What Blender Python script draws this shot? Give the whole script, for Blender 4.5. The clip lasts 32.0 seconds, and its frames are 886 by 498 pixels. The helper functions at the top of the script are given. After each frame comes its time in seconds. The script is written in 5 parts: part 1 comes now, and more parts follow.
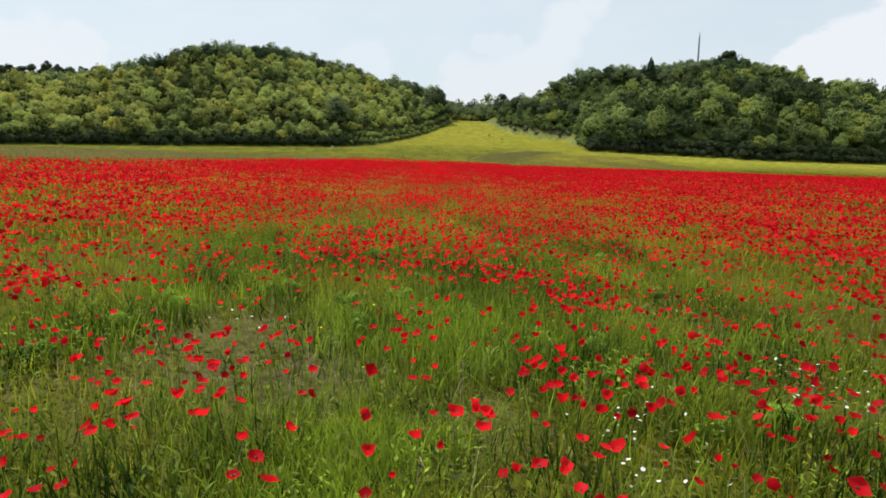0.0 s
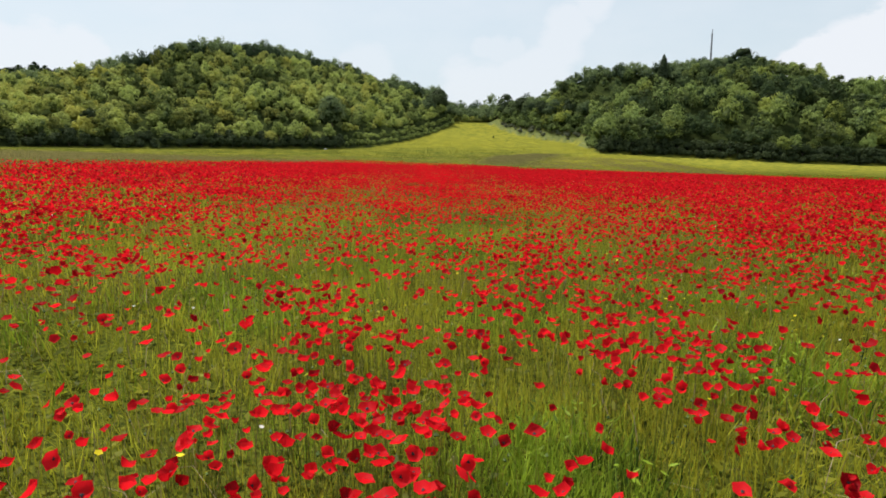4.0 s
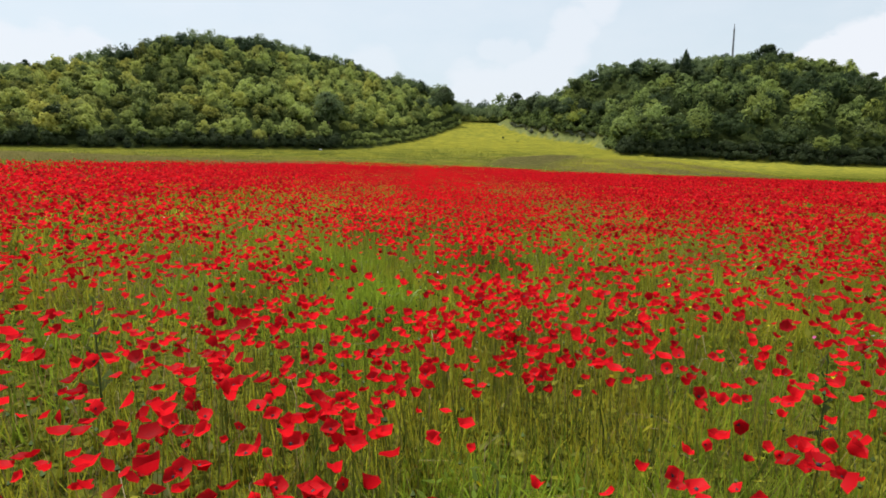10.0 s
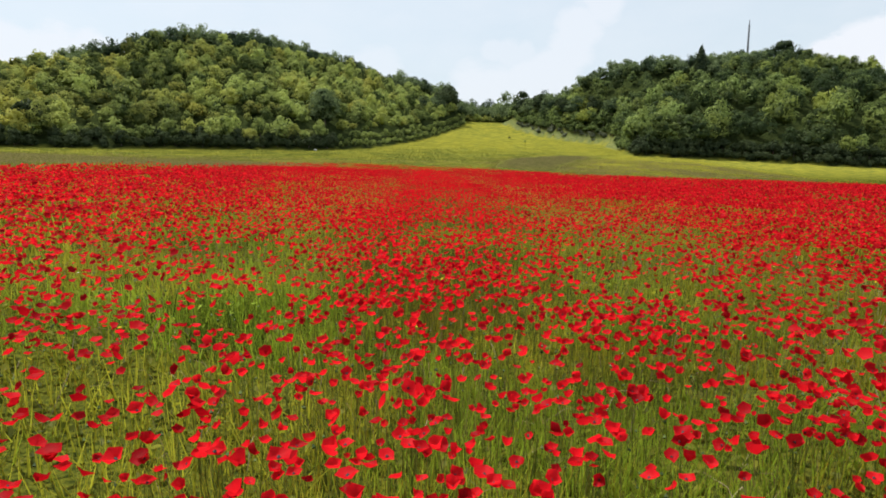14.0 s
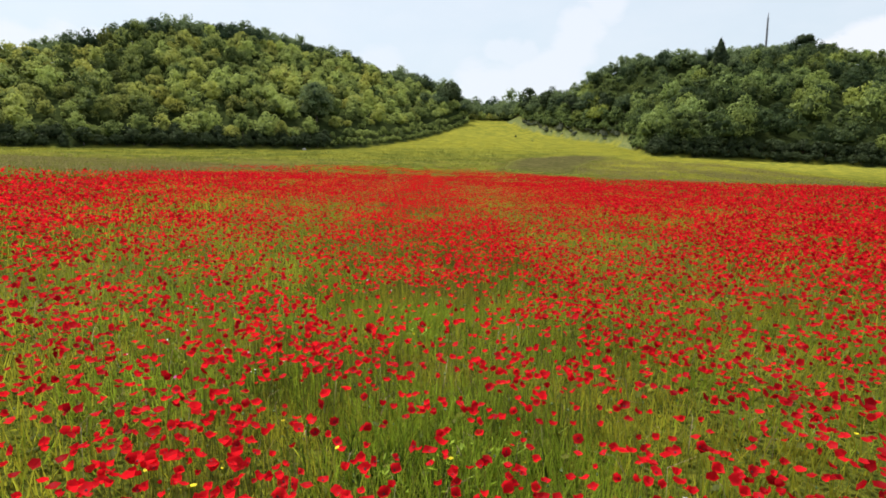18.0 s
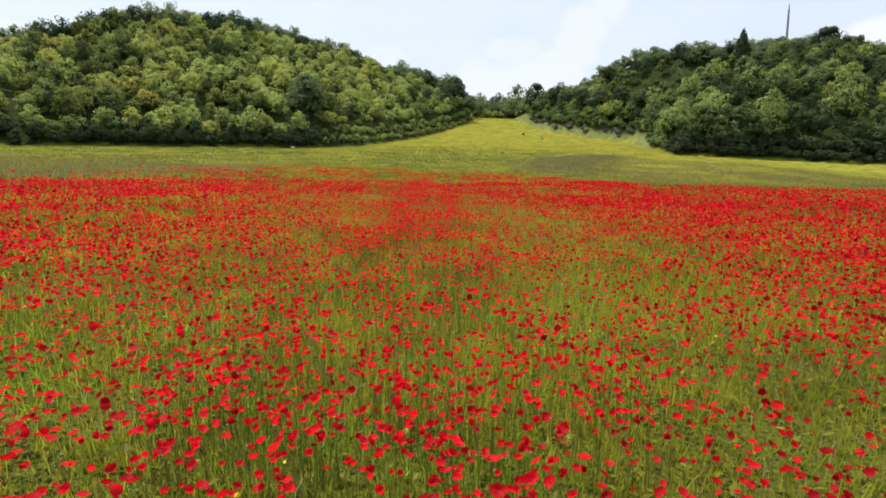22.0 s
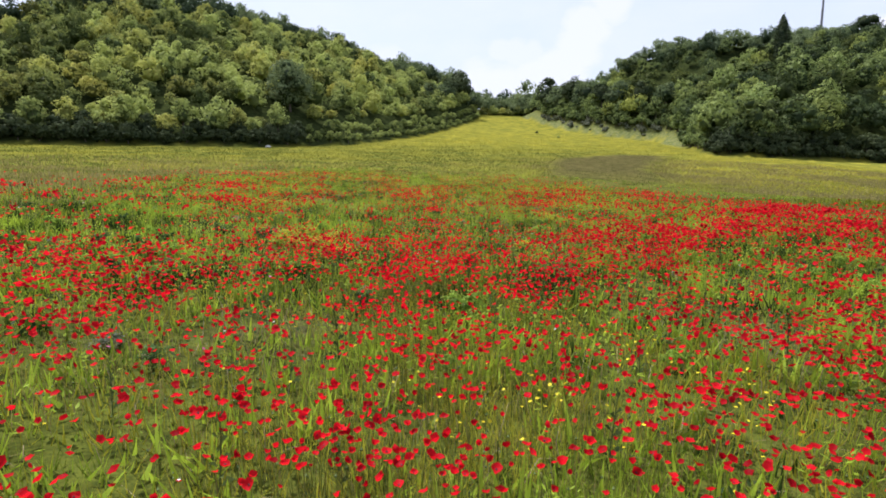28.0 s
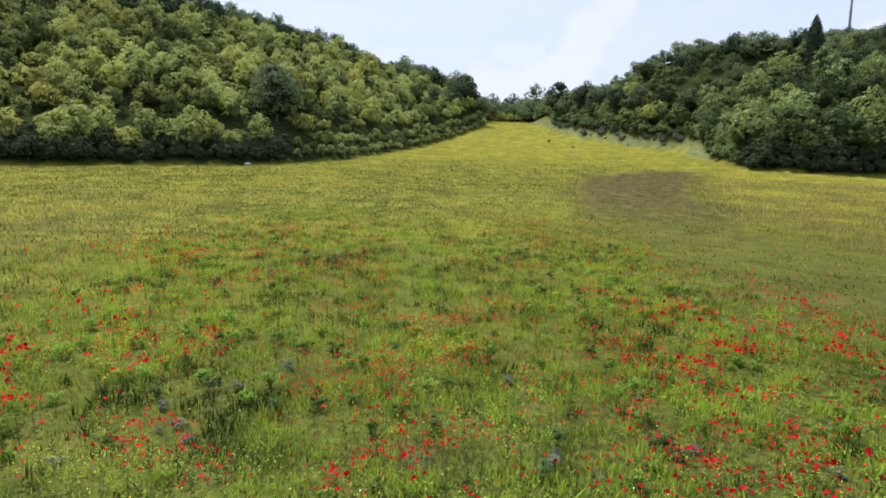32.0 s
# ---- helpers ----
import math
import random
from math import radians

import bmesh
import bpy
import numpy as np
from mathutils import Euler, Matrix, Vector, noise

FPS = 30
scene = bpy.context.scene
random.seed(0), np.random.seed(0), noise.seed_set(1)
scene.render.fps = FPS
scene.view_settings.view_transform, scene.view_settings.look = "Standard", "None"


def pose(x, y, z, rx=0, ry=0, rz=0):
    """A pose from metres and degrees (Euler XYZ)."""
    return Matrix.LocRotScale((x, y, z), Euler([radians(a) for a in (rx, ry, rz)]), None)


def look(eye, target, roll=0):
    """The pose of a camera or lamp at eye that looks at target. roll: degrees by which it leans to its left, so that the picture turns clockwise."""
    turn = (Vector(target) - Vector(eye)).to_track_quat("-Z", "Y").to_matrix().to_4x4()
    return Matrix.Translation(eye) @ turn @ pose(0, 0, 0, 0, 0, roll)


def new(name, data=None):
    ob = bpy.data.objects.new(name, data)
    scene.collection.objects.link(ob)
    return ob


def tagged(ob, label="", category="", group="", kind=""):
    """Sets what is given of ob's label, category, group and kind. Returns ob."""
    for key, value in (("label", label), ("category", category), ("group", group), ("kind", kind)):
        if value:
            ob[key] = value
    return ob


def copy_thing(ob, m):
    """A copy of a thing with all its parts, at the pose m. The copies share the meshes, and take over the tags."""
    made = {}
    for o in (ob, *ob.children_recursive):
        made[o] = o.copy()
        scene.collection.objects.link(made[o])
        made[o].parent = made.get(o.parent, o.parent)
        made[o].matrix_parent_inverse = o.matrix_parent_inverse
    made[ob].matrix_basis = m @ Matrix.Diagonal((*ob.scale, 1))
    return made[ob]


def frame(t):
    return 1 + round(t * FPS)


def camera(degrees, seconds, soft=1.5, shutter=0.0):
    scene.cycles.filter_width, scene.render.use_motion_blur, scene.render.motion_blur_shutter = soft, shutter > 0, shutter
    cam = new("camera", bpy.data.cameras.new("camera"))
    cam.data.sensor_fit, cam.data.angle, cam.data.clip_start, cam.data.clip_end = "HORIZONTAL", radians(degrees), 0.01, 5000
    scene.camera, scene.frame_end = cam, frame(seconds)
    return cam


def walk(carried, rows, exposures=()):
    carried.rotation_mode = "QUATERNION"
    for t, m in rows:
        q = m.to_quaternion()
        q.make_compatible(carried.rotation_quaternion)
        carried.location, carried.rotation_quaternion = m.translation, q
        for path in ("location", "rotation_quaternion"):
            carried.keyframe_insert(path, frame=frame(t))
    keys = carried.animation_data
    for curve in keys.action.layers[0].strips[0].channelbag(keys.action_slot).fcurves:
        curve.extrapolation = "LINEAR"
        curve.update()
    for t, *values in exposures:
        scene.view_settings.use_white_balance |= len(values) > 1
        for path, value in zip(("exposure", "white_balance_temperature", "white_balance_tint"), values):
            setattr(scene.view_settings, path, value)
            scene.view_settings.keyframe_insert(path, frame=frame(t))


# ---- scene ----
# ------------------------------------------------------------- camera
cam = camera(73.7, 32.0, soft=1.7)
# seconds, x, y, z, pitch, roll, yaw
PATH = [
    (0, -0.00, 0.00, 2.244, -9.09, 0.11, -4.30),
    (1, 0.46, 6.31, 2.181, -8.93, 0.07, -4.30),
    (2, 0.89, 11.87, 2.070, -8.84, 0.02, -4.25),
    (3, 1.07, 16.71, 1.953, -8.80, -0.03, -4.18),
    (4, 1.24, 21.15, 1.867, -8.76, -0.07, -4.14),
    (5, 1.39, 25.35, 1.798, -8.70, -0.07, -4.06),
    (6, 1.63, 29.46, 1.716, -8.66, -0.07, -3.97),
    (7, 1.87, 33.62, 1.613, -8.62, -0.07, -3.87),
    (8, 2.10, 37.78, 1.573, -8.57, -0.07, -3.75),
    (9, 2.41, 41.64, 1.569, -8.54, -0.05, -3.68),
    (10, 2.60, 45.39, 1.600, -8.54, 0.01, -3.60),
    (11, 2.86, 49.03, 1.551, -8.52, 0.05, -3.51),
    (12, 3.17, 52.79, 1.534, -8.50, 0.07, -3.42),
    (13, 3.40, 56.87, 1.612, -8.49, 0.04, -3.33),
    (14, 3.67, 61.23, 1.715, -8.47, 0.01, -3.25),
    (15, 3.98, 66.15, 1.885, -8.47, 0.01, -3.17),
    (16, 4.28, 71.41, 2.036, -8.48, 0.03, -3.11),
    (17, 4.72, 76.67, 2.084, -8.50, 0.04, -3.04),
    (18, 5.13, 81.80, 2.057, -8.51, 0.05, -2.99),
    (19, 5.47, 86.80, 2.056, -8.52, 0.04, -2.91),
    (20, 5.71, 91.94, 2.225, -8.51, 0.06, -2.84),
    (21, 5.82, 96.86, 2.228, -8.58, 0.05, -2.78),
    (22, 5.82, 102.00, 2.130, -8.59, 0.04, -2.75),
    (23, 5.87, 107.56, 2.084, -8.57, -0.00, -2.69),
    (24, 5.92, 113.01, 2.063, -8.57, -0.04, -2.64),
    (25, 5.80, 118.46, 1.989, -8.57, -0.03, -2.63),
    (26, 5.71, 123.89, 1.945, -8.56, -0.01, -2.66),
    (27, 5.84, 128.91, 2.037, -8.53, 0.00, -2.62),
    (28, 6.02, 133.50, 2.288, -8.51, -0.00, -2.57),
    (29, 6.19, 138.21, 2.687, -8.53, 0.02, -2.50),
    (30, 6.27, 143.34, 3.372, -8.54, 0.06, -2.40),
    (31, 6.40, 148.76, 4.559, -8.50, 0.10, -2.29),
    (32, 6.47, 153.93, 6.211, -8.33, 0.17, -2.24),
]
walk(cam, [(t, pose(x, y, z, 90 + p, 0, w) @ pose(0, 0, 0, 0, 0, r)) for t, x, y, z, p, r, w in PATH], [(0, 0.25, 6500, 10), (13, 0.30, 6450, 11), (22, 0.42, 6350, 15), (27, 0.48, 6110, 22), (32, 0.38, 5850, 24)])

# ------------------------------------------------------------- sky and sun
SUN_AZ, SUN_EL = radians(-42), radians(60)      # azimuth from +y towards +x


def make_world():
    w = bpy.data.worlds.new("sky")
    w.use_nodes = True
    scene.world = w
    nt = w.node_tree
    N, Lk = nt.nodes, nt.links
    N.clear()
    out = N.new("ShaderNodeOutputWorld")
    bg = N.new("ShaderNodeBackground")
    sky = N.new("ShaderNodeTexSky")
    sky.sky_type = "NISHITA"
    sky.sun_disc = False
    sky.sun_elevation, sky.sun_rotation = SUN_EL, SUN_AZ
    sky.air_density, sky.dust_density, sky.ozone_density = 1.0, 2.5, 1.0
    gain = N.new("ShaderNodeVectorMath")
    gain.operation = "SCALE"
    gain.inputs["Scale"].default_value = 0.10
    Lk.new(sky.outputs["Color"], gain.inputs[0])
    tc = N.new("ShaderNodeTexCoord")
    mp = N.new("ShaderNodeMapping")
    mp.inputs["Scale"].default_value = (1.0, 1.0, 2.2)
    Lk.new(tc.outputs["Generated"], mp.inputs["Vector"])

    def noise_tex(scale, detail, rough):
        n = N.new("ShaderNodeTexNoise")
        n.inputs["Scale"].default_value = scale
        n.inputs["Detail"].default_value = detail
        n.inputs["Roughness"].default_value = rough
        Lk.new(mp.outputs["Vector"], n.inputs["Vector"])
        return n

    def maths(op, a, b=None, clamp=False):
        m = N.new("ShaderNodeMath")
        m.operation = op
        m.use_clamp = clamp
        for i, v in enumerate((a, b)):
            if v is None:
                continue
            if isinstance(v, (int, float)):
                m.inputs[i].default_value = v
            else:
                Lk.new(v, m.inputs[i])
        return m.outputs[0]

    big = noise_tex(2.6, 9, 0.62)
    fine = noise_tex(11.0, 8, 0.6)
    cover = maths("ADD", maths("MULTIPLY", big.outputs["Fac"], 0.7), maths("MULTIPLY", fine.outputs["Fac"], 0.3))

    def bank(puffs, low, high):
        """A cumulus bank of overlapping round puffs, (direction, reach) each, its rim broken by noise."""
        whole = None
        for direction, reach in puffs:
            far = N.new("ShaderNodeVectorMath")
            far.operation = "DISTANCE"
            Lk.new(tc.outputs["Generated"], far.inputs[0])
            far.inputs[1].default_value = Vector(direction).normalized()
            ring = maths("SUBTRACT", 1.0, maths("DIVIDE", far.outputs["Value"], reach), True)
            whole = ring if whole is None else maths("MAXIMUM", whole, ring)
        body = maths("ADD", whole, maths("MULTIPLY", maths("SUBTRACT", fine.outputs["Fac"], 0.5), 1.1))
        rim = N.new("ShaderNodeMapRange")
        rim.interpolation_type = "SMOOTHSTEP"
        rim.inputs["From Min"].default_value, rim.inputs["From Max"].default_value = low, high
        Lk.new(body, rim.inputs["Value"])
        return maths("MULTIPLY", rim.outputs[0], maths("MULTIPLY", whole, 4.0, True))

    thin = N.new("ShaderNodeMapRange")
    thin.inputs["From Min"].default_value, thin.inputs["From Max"].default_value = 0.40, 0.75
    thin.inputs["To Max"].default_value = 0.40
    Lk.new(cover, thin.inputs["Value"])
    east = bank([((0.563, 0.814, 0.115), 0.050), ((0.584, 0.799, 0.122), 0.060), ((0.612, 0.780, 0.126), 0.070), ((0.650, 0.752, 0.130), 0.090), ((0.633, 0.767, 0.080), 0.100), ((0.700, 0.700, 0.110), 0.130)], 0.10, 0.30)
    tower = bank([((0.298, 0.927, 0.237), 0.045), ((0.265, 0.943, 0.205), 0.050), ((0.256, 0.954, 0.171), 0.055), ((0.236, 0.964, 0.138), 0.065), ((0.205, 0.973, 0.105), 0.085), ((0.120, 0.985, 0.110), 0.080)], 0.05, 0.55)
    west = bank([((-0.530, 0.847, 0.130), 0.070), ((-0.480, 0.864, 0.140), 0.060), ((-0.440, 0.881, 0.146), 0.050), ((-0.600, 0.790, 0.120), 0.100)], 0.08, 0.42)
    wisp = bank([((0.135, 0.973, 0.174), 0.030), ((0.160, 0.973, 0.172), 0.034), ((0.185, 0.967, 0.171), 0.026), ((-0.05, 0.985, 0.140), 0.060)], 0.05, 0.5)
    fac = thin.outputs[0]
    for piece, strength in ((east, 0.80), (tower, 0.52), (west, 0.55), (wisp, 0.34)):
        fac = maths("MAXIMUM", fac, maths("MULTIPLY", piece, strength), True)
    haze = N.new("ShaderNodeMix")
    haze.data_type = "RGBA"
    haze.inputs[0].default_value = 0.72
    Lk.new(gain.outputs[0], haze.inputs[6])
    haze.inputs[7].default_value = (0.67, 0.76, 0.81, 1)
    mix = N.new("ShaderNodeMix")
    mix.data_type = "RGBA"
    Lk.new(fac, mix.inputs[0])
    Lk.new(haze.outputs[2], mix.inputs[6])
    mix.inputs[7].default_value = (0.75, 0.77, 0.81, 1)
    Lk.new(mix.outputs[2], bg.inputs["Color"])
    bg.inputs["Strength"].default_value = 1.0
    Lk.new(bg.outputs[0], out.inputs["Surface"])


make_world()
sun = new("sun", bpy.data.lights.new("sun", "SUN"))
sun.data.energy, sun.data.angle, sun.data.color = 4.8, radians(0.6), (1.0, 0.95, 0.86)
sd = Vector((math.sin(SUN_AZ) * math.cos(SUN_EL), math.cos(SUN_AZ) * math.cos(SUN_EL), math.sin(SUN_EL)))
sun.matrix_world = look(sd * 50, (0, 0, 0))

# ------------------------------------------------------------- materials


def leafy(name, dark, light, attr="tone", translucent=0.35, rough=0.55, gloss=0.008, grain=6.0, by_object=0.0, tint=None):
    """Leaf, blade or petal: diffuse with light coming through, two colours mixed by the piece's own tone and by grain."""
    m = bpy.data.materials.new(name)
    m.use_nodes = True
    nt = m.node_tree
    N, Lk = nt.nodes, nt.links
    N.clear()
    out = N.new("ShaderNodeOutputMaterial")
    at = N.new("ShaderNodeAttribute")
    at.attribute_name = attr
    geo = N.new("ShaderNodeNewGeometry")
    nz = N.new("ShaderNodeTexNoise")
    nz.inputs["Scale"].default_value = grain
    nz.inputs["Detail"].default_value = 3
    Lk.new(geo.outputs["Position"], nz.inputs["Vector"])
    add = N.new("ShaderNodeMath")
    add.operation = "MULTIPLY_ADD"
    Lk.new(nz.outputs["Fac"], add.inputs[0])
    add.inputs[1].default_value = 0.5
    add.inputs[2].default_value = -0.25
    s = N.new("ShaderNodeMath")
    s.operation = "ADD"
    Lk.new(at.outputs["Fac"], s.inputs[0])
    Lk.new(add.outputs[0], s.inputs[1])
    fac = s.outputs[0]
    if by_object:
        oi = N.new("ShaderNodeObjectInfo")
        o2 = N.new("ShaderNodeMath")
        o2.operation = "MULTIPLY_ADD"
        Lk.new(oi.outputs["Random"], o2.inputs[0])
        o2.inputs[1].default_value = by_object
        o2.inputs[2].default_value = -by_object / 2
        s2 = N.new("ShaderNodeMath")
        s2.operation = "ADD"
        Lk.new(fac, s2.inputs[0])
        Lk.new(o2.outputs[0], s2.inputs[1])
        fac = s2.outputs[0]
    ramp = N.new("ShaderNodeValToRGB")
    ramp.color_ramp.elements[0].position, ramp.color_ramp.elements[1].position = 0.1, 0.9
    ramp.color_ramp.elements[0].color, ramp.color_ramp.elements[1].color = (*dark, 1), (*light, 1)
    Lk.new(fac, ramp.inputs[0])
    colour = ramp.outputs[0]
    if tint:
        hu = N.new("ShaderNodeAttribute")
        hu.attribute_name = "hue"
        mx = N.new("ShaderNodeMix")
        mx.data_type, mx.blend_type = "RGBA", "MULTIPLY"
        Lk.new(hu.outputs["Fac"], mx.inputs[0])
        Lk.new(colour, mx.inputs[6])
        mx.inputs[7].default_value = (*tint, 1)
        colour = mx.outputs[2]
    d = N.new("ShaderNodeBsdfDiffuse")
    tr = N.new("ShaderNodeBsdfTranslucent")
    g = N.new("ShaderNodeBsdfGlossy")
    g.inputs["Roughness"].default_value = rough
    g.inputs["Color"].default_value = (0.8, 0.8, 0.8, 1)
    Lk.new(colour, d.inputs["Color"])
    Lk.new(colour, tr.inputs["Color"])
    a, b = N.new("ShaderNodeMixShader"), N.new("ShaderNodeMixShader")
    a.inputs[0].default_value = translucent
    Lk.new(d.outputs[0], a.inputs[1])
    Lk.new(tr.outputs[0], a.inputs[2])
    b.inputs[0].default_value = gloss
    Lk.new(a.outputs[0], b.inputs[1])
    Lk.new(g.outputs[0], b.inputs[2])
    Lk.new(b.outputs[0], out.inputs["Surface"])
    return m


def solid(name, c1, c2, scale=8.0, rough=0.8, metal=0.0, bump=0.3):
    m = bpy.data.materials.new(name)
    m.use_nodes = True
    nt = m.node_tree
    N, Lk = nt.nodes, nt.links
    p = N["Principled BSDF"]
    geo = N.new("ShaderNodeNewGeometry")
    nz = N.new("ShaderNodeTexNoise")
    nz.inputs["Scale"].default_value, nz.inputs["Detail"].default_value = scale, 6
    Lk.new(geo.outputs["Position"], nz.inputs["Vector"])
    ramp = N.new("ShaderNodeValToRGB")
    ramp.color_ramp.elements[0].position, ramp.color_ramp.elements[1].position = 0.3, 0.7
    ramp.color_ramp.elements[0].color, ramp.color_ramp.elements[1].color = (*c1, 1), (*c2, 1)
    Lk.new(nz.outputs["Fac"], ramp.inputs[0])
    Lk.new(ramp.outputs[0], p.inputs["Base Color"])
    p.inputs["Roughness"].default_value, p.inputs["Metallic"].default_value = rough, metal
    bp = N.new("ShaderNodeBump")
    bp.inputs["Strength"].default_value = bump
    Lk.new(nz.outputs["Fac"], bp.inputs["Height"])
    Lk.new(bp.outputs[0], p.inputs["Normal"])
    return m


def ground_material():
    """Soil and short growth under the poppies, yellow-flowered meadow, mown strip and leaf litter, mixed by what grows where."""
    m = bpy.data.materials.new("ground_cover")
    m.use_nodes = True
    nt = m.node_tree
    N, Lk = nt.nodes, nt.links
    p = N["Principled BSDF"]
    p.inputs["Roughness"].default_value = 0.95
    p.inputs["Specular IOR Level"].default_value = 0.0
    geo = N.new("ShaderNodeNewGeometry")

    def nz(scale, detail=5):
        n = N.new("ShaderNodeTexNoise")
        n.inputs["Scale"].default_value, n.inputs["Detail"].default_value = scale, detail
        Lk.new(geo.outputs["Position"], n.inputs["Vector"])
        return n.outputs["Fac"]

    def ramp(f, c1, c2, a=0.35, b=0.65):
        r = N.new("ShaderNodeValToRGB")
        r.color_ramp.elements[0].position, r.color_ramp.elements[1].position = a, b
        r.color_ramp.elements[0].color, r.color_ramp.elements[1].color = (*c1, 1), (*c2, 1)
        Lk.new(f, r.inputs[0])
        return r.outputs[0]

    def mixed(f, a, b):
        x = N.new("ShaderNodeMix")
        x.data_type = "RGBA"
        Lk.new(f, x.inputs[0])
        Lk.new(a, x.inputs[6])
        Lk.new(b, x.inputs[7])
        return x.outputs[2]

    def attr(name):
        a = N.new("ShaderNodeAttribute")
        a.attribute_name = name
        return a.outputs["Fac"]

    soil = mixed(attr("bare"), ramp(nz(28.0, 9), (0.030, 0.040, 0.008), (0.105, 0.112, 0.014), 0.36, 0.64), ramp(nz(6.0, 8), (0.034, 0.027, 0.017), (0.115, 0.092, 0.062)))
    meadow = ramp(nz(0.4, 8), (0.074, 0.092, 0.017), (0.178, 0.176, 0.030), 0.38, 0.62)
    tint = ramp(nz(0.3, 6), (0.130, 0.140, 0.024), (0.240, 0.225, 0.030), 0.4, 0.6)
    half = mixed(attr("gold"), meadow, tint)
    strip = ramp(nz(0.6, 8), (0.040, 0.038, 0.015), (0.112, 0.098, 0.036))
    litter = ramp(nz(0.7, 5), (0.018, 0.026, 0.009), (0.04, 0.052, 0.016))
    soil = mixed(attr("lush"), soil, ramp(nz(4.0, 9), (0.018, 0.028, 0.008), (0.092, 0.116, 0.020)))
    c = mixed(attr("meadow"), soil, half)
    c = mixed(attr("strip"), c, strip)
    c = mixed(attr("bank"), c, ramp(nz(0.8, 7), (0.080, 0.105, 0.032), (0.165, 0.180, 0.075)))
    c = mixed(attr("wood"), c, litter)
    Lk.new(c, p.inputs["Base Color"])
    bp = N.new("ShaderNodeBump")
    bp.inputs["Strength"].default_value, bp.inputs["Distance"].default_value = 0.8, 0.15
    Lk.new(nz(3.0, 8), bp.inputs["Height"])
    Lk.new(bp.outputs[0], p.inputs["Normal"])
    return m


M_GROUND = ground_material()
M_PETAL = leafy("poppy_petal", (0.30, 0.0026, 0.006), (0.78, 0.0132, 0.021), translucent=0.54, gloss=0.004, grain=9.0)
M_EYE = solid("poppy_eye", (0.006, 0.005, 0.008), (0.02, 0.016, 0.02), 60)
M_STEM = leafy("stem", (0.08, 0.11, 0.016), (0.19, 0.21, 0.045), translucent=0.35)
M_GRASS = leafy("grass_blade", (0.100, 0.122, 0.009), (0.390, 0.392, 0.034), translucent=0.58, gloss=0.008, grain=1.2)
M_FRESH = leafy("fresh_blade", (0.070, 0.116, 0.009), (0.295, 0.400, 0.032), translucent=0.58, gloss=0.008, grain=1.2)
M_MEADOW = leafy("meadow_blade", (0.090, 0.108, 0.020), (0.385, 0.358, 0.042), translucent=0.58, grain=0.25)
M_WEED = leafy("weed_leaf", (0.020, 0.046, 0.006), (0.325, 0.455, 0.036), translucent=0.42, gloss=0.008, grain=2.0)
M_BROAD = leafy("broad_blade", (0.10, 0.16, 0.035), (0.26, 0.35, 0.10), translucent=0.35, gloss=0.02, rough=0.4, grain=14.0)
M_STUBBLE = leafy("stubble_blade", (0.058, 0.066, 0.022), (0.22, 0.222, 0.068), translucent=0.4, grain=1.0)
M_STALK = leafy("dark_stalk", (0.030, 0.052, 0.014), (0.10, 0.14, 0.04), translucent=0.2)
M_YELLOW = leafy("yellow_flower", (0.50, 0.40, 0.01), (0.75, 0.65, 0.03), translucent=0.3, gloss=0.008)
M_MUSTARD = leafy("mustard_leaf", (0.13, 0.19, 0.020), (0.38, 0.40, 0.04), translucent=0.4)
M_SEEDING = leafy("seeding_grass", (0.140, 0.126, 0.048), (0.370, 0.312, 0.120), translucent=0.4, grain=0.3)
M_BUSH = leafy("bush_leaf", (0.050, 0.110, 0.014), (0.290, 0.450, 0.055), translucent=0.5, grain=7.0, by_object=0.4)
M_DARKWEED = leafy("dark_weed_leaf", (0.020, 0.048, 0.014), (0.105, 0.180, 0.045), translucent=0.3, grain=7.0, by_object=0.3)
M_GREYWEED = leafy("grey_weed_leaf", (0.095, 0.115, 0.075), (0.270, 0.290, 0.200), translucent=0.3, grain=7.0, by_object=0.3)
M_WHITE = leafy("white_flower", (0.65, 0.66, 0.60), (0.85, 0.85, 0.82), translucent=0.3, gloss=0.008)
M_PINK = leafy("mauve_flower", (0.42, 0.05, 0.16), (0.60, 0.12, 0.30), translucent=0.3, gloss=0.008)
M_STRAW = leafy("dry_straw", (0.16, 0.13, 0.07), (0.36, 0.30, 0.18), translucent=0.2)
# shrub, oak and deep green leaves: extra blue painted in for distance haze
M_SHRUB = leafy("shrub_leaves", (0.075, 0.108, 0.033), (0.388, 0.456, 0.126), translucent=0.40, gloss=0.008, grain=0.3, by_object=0.5, tint=(1.10, 0.92, 0.74))
M_WOOD_LEAF = leafy("oak_leaves", (0.046, 0.073, 0.029), (0.262, 0.340, 0.099), translucent=0.38, gloss=0.008, grain=0.3, by_object=0.5, tint=(1.15, 1.0, 0.68))
# for dark trees, and for the shade painted along the woods' foot
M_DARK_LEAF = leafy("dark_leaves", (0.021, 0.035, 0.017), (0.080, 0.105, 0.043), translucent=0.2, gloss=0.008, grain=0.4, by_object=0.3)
M_DEEP_LEAF = leafy("deep_green_leaves", (0.042, 0.068, 0.034), (0.190, 0.245, 0.104), translucent=0.34, gloss=0.008, grain=0.4, by_object=0.4)
M_GREY_LEAF = leafy("grey_leaves", (0.09, 0.11, 0.065), (0.22, 0.235, 0.16), translucent=0.25, grain=0.5, by_object=0.3)
M_BARK = solid("bark", (0.035, 0.026, 0.018), (0.10, 0.08, 0.06), 9)
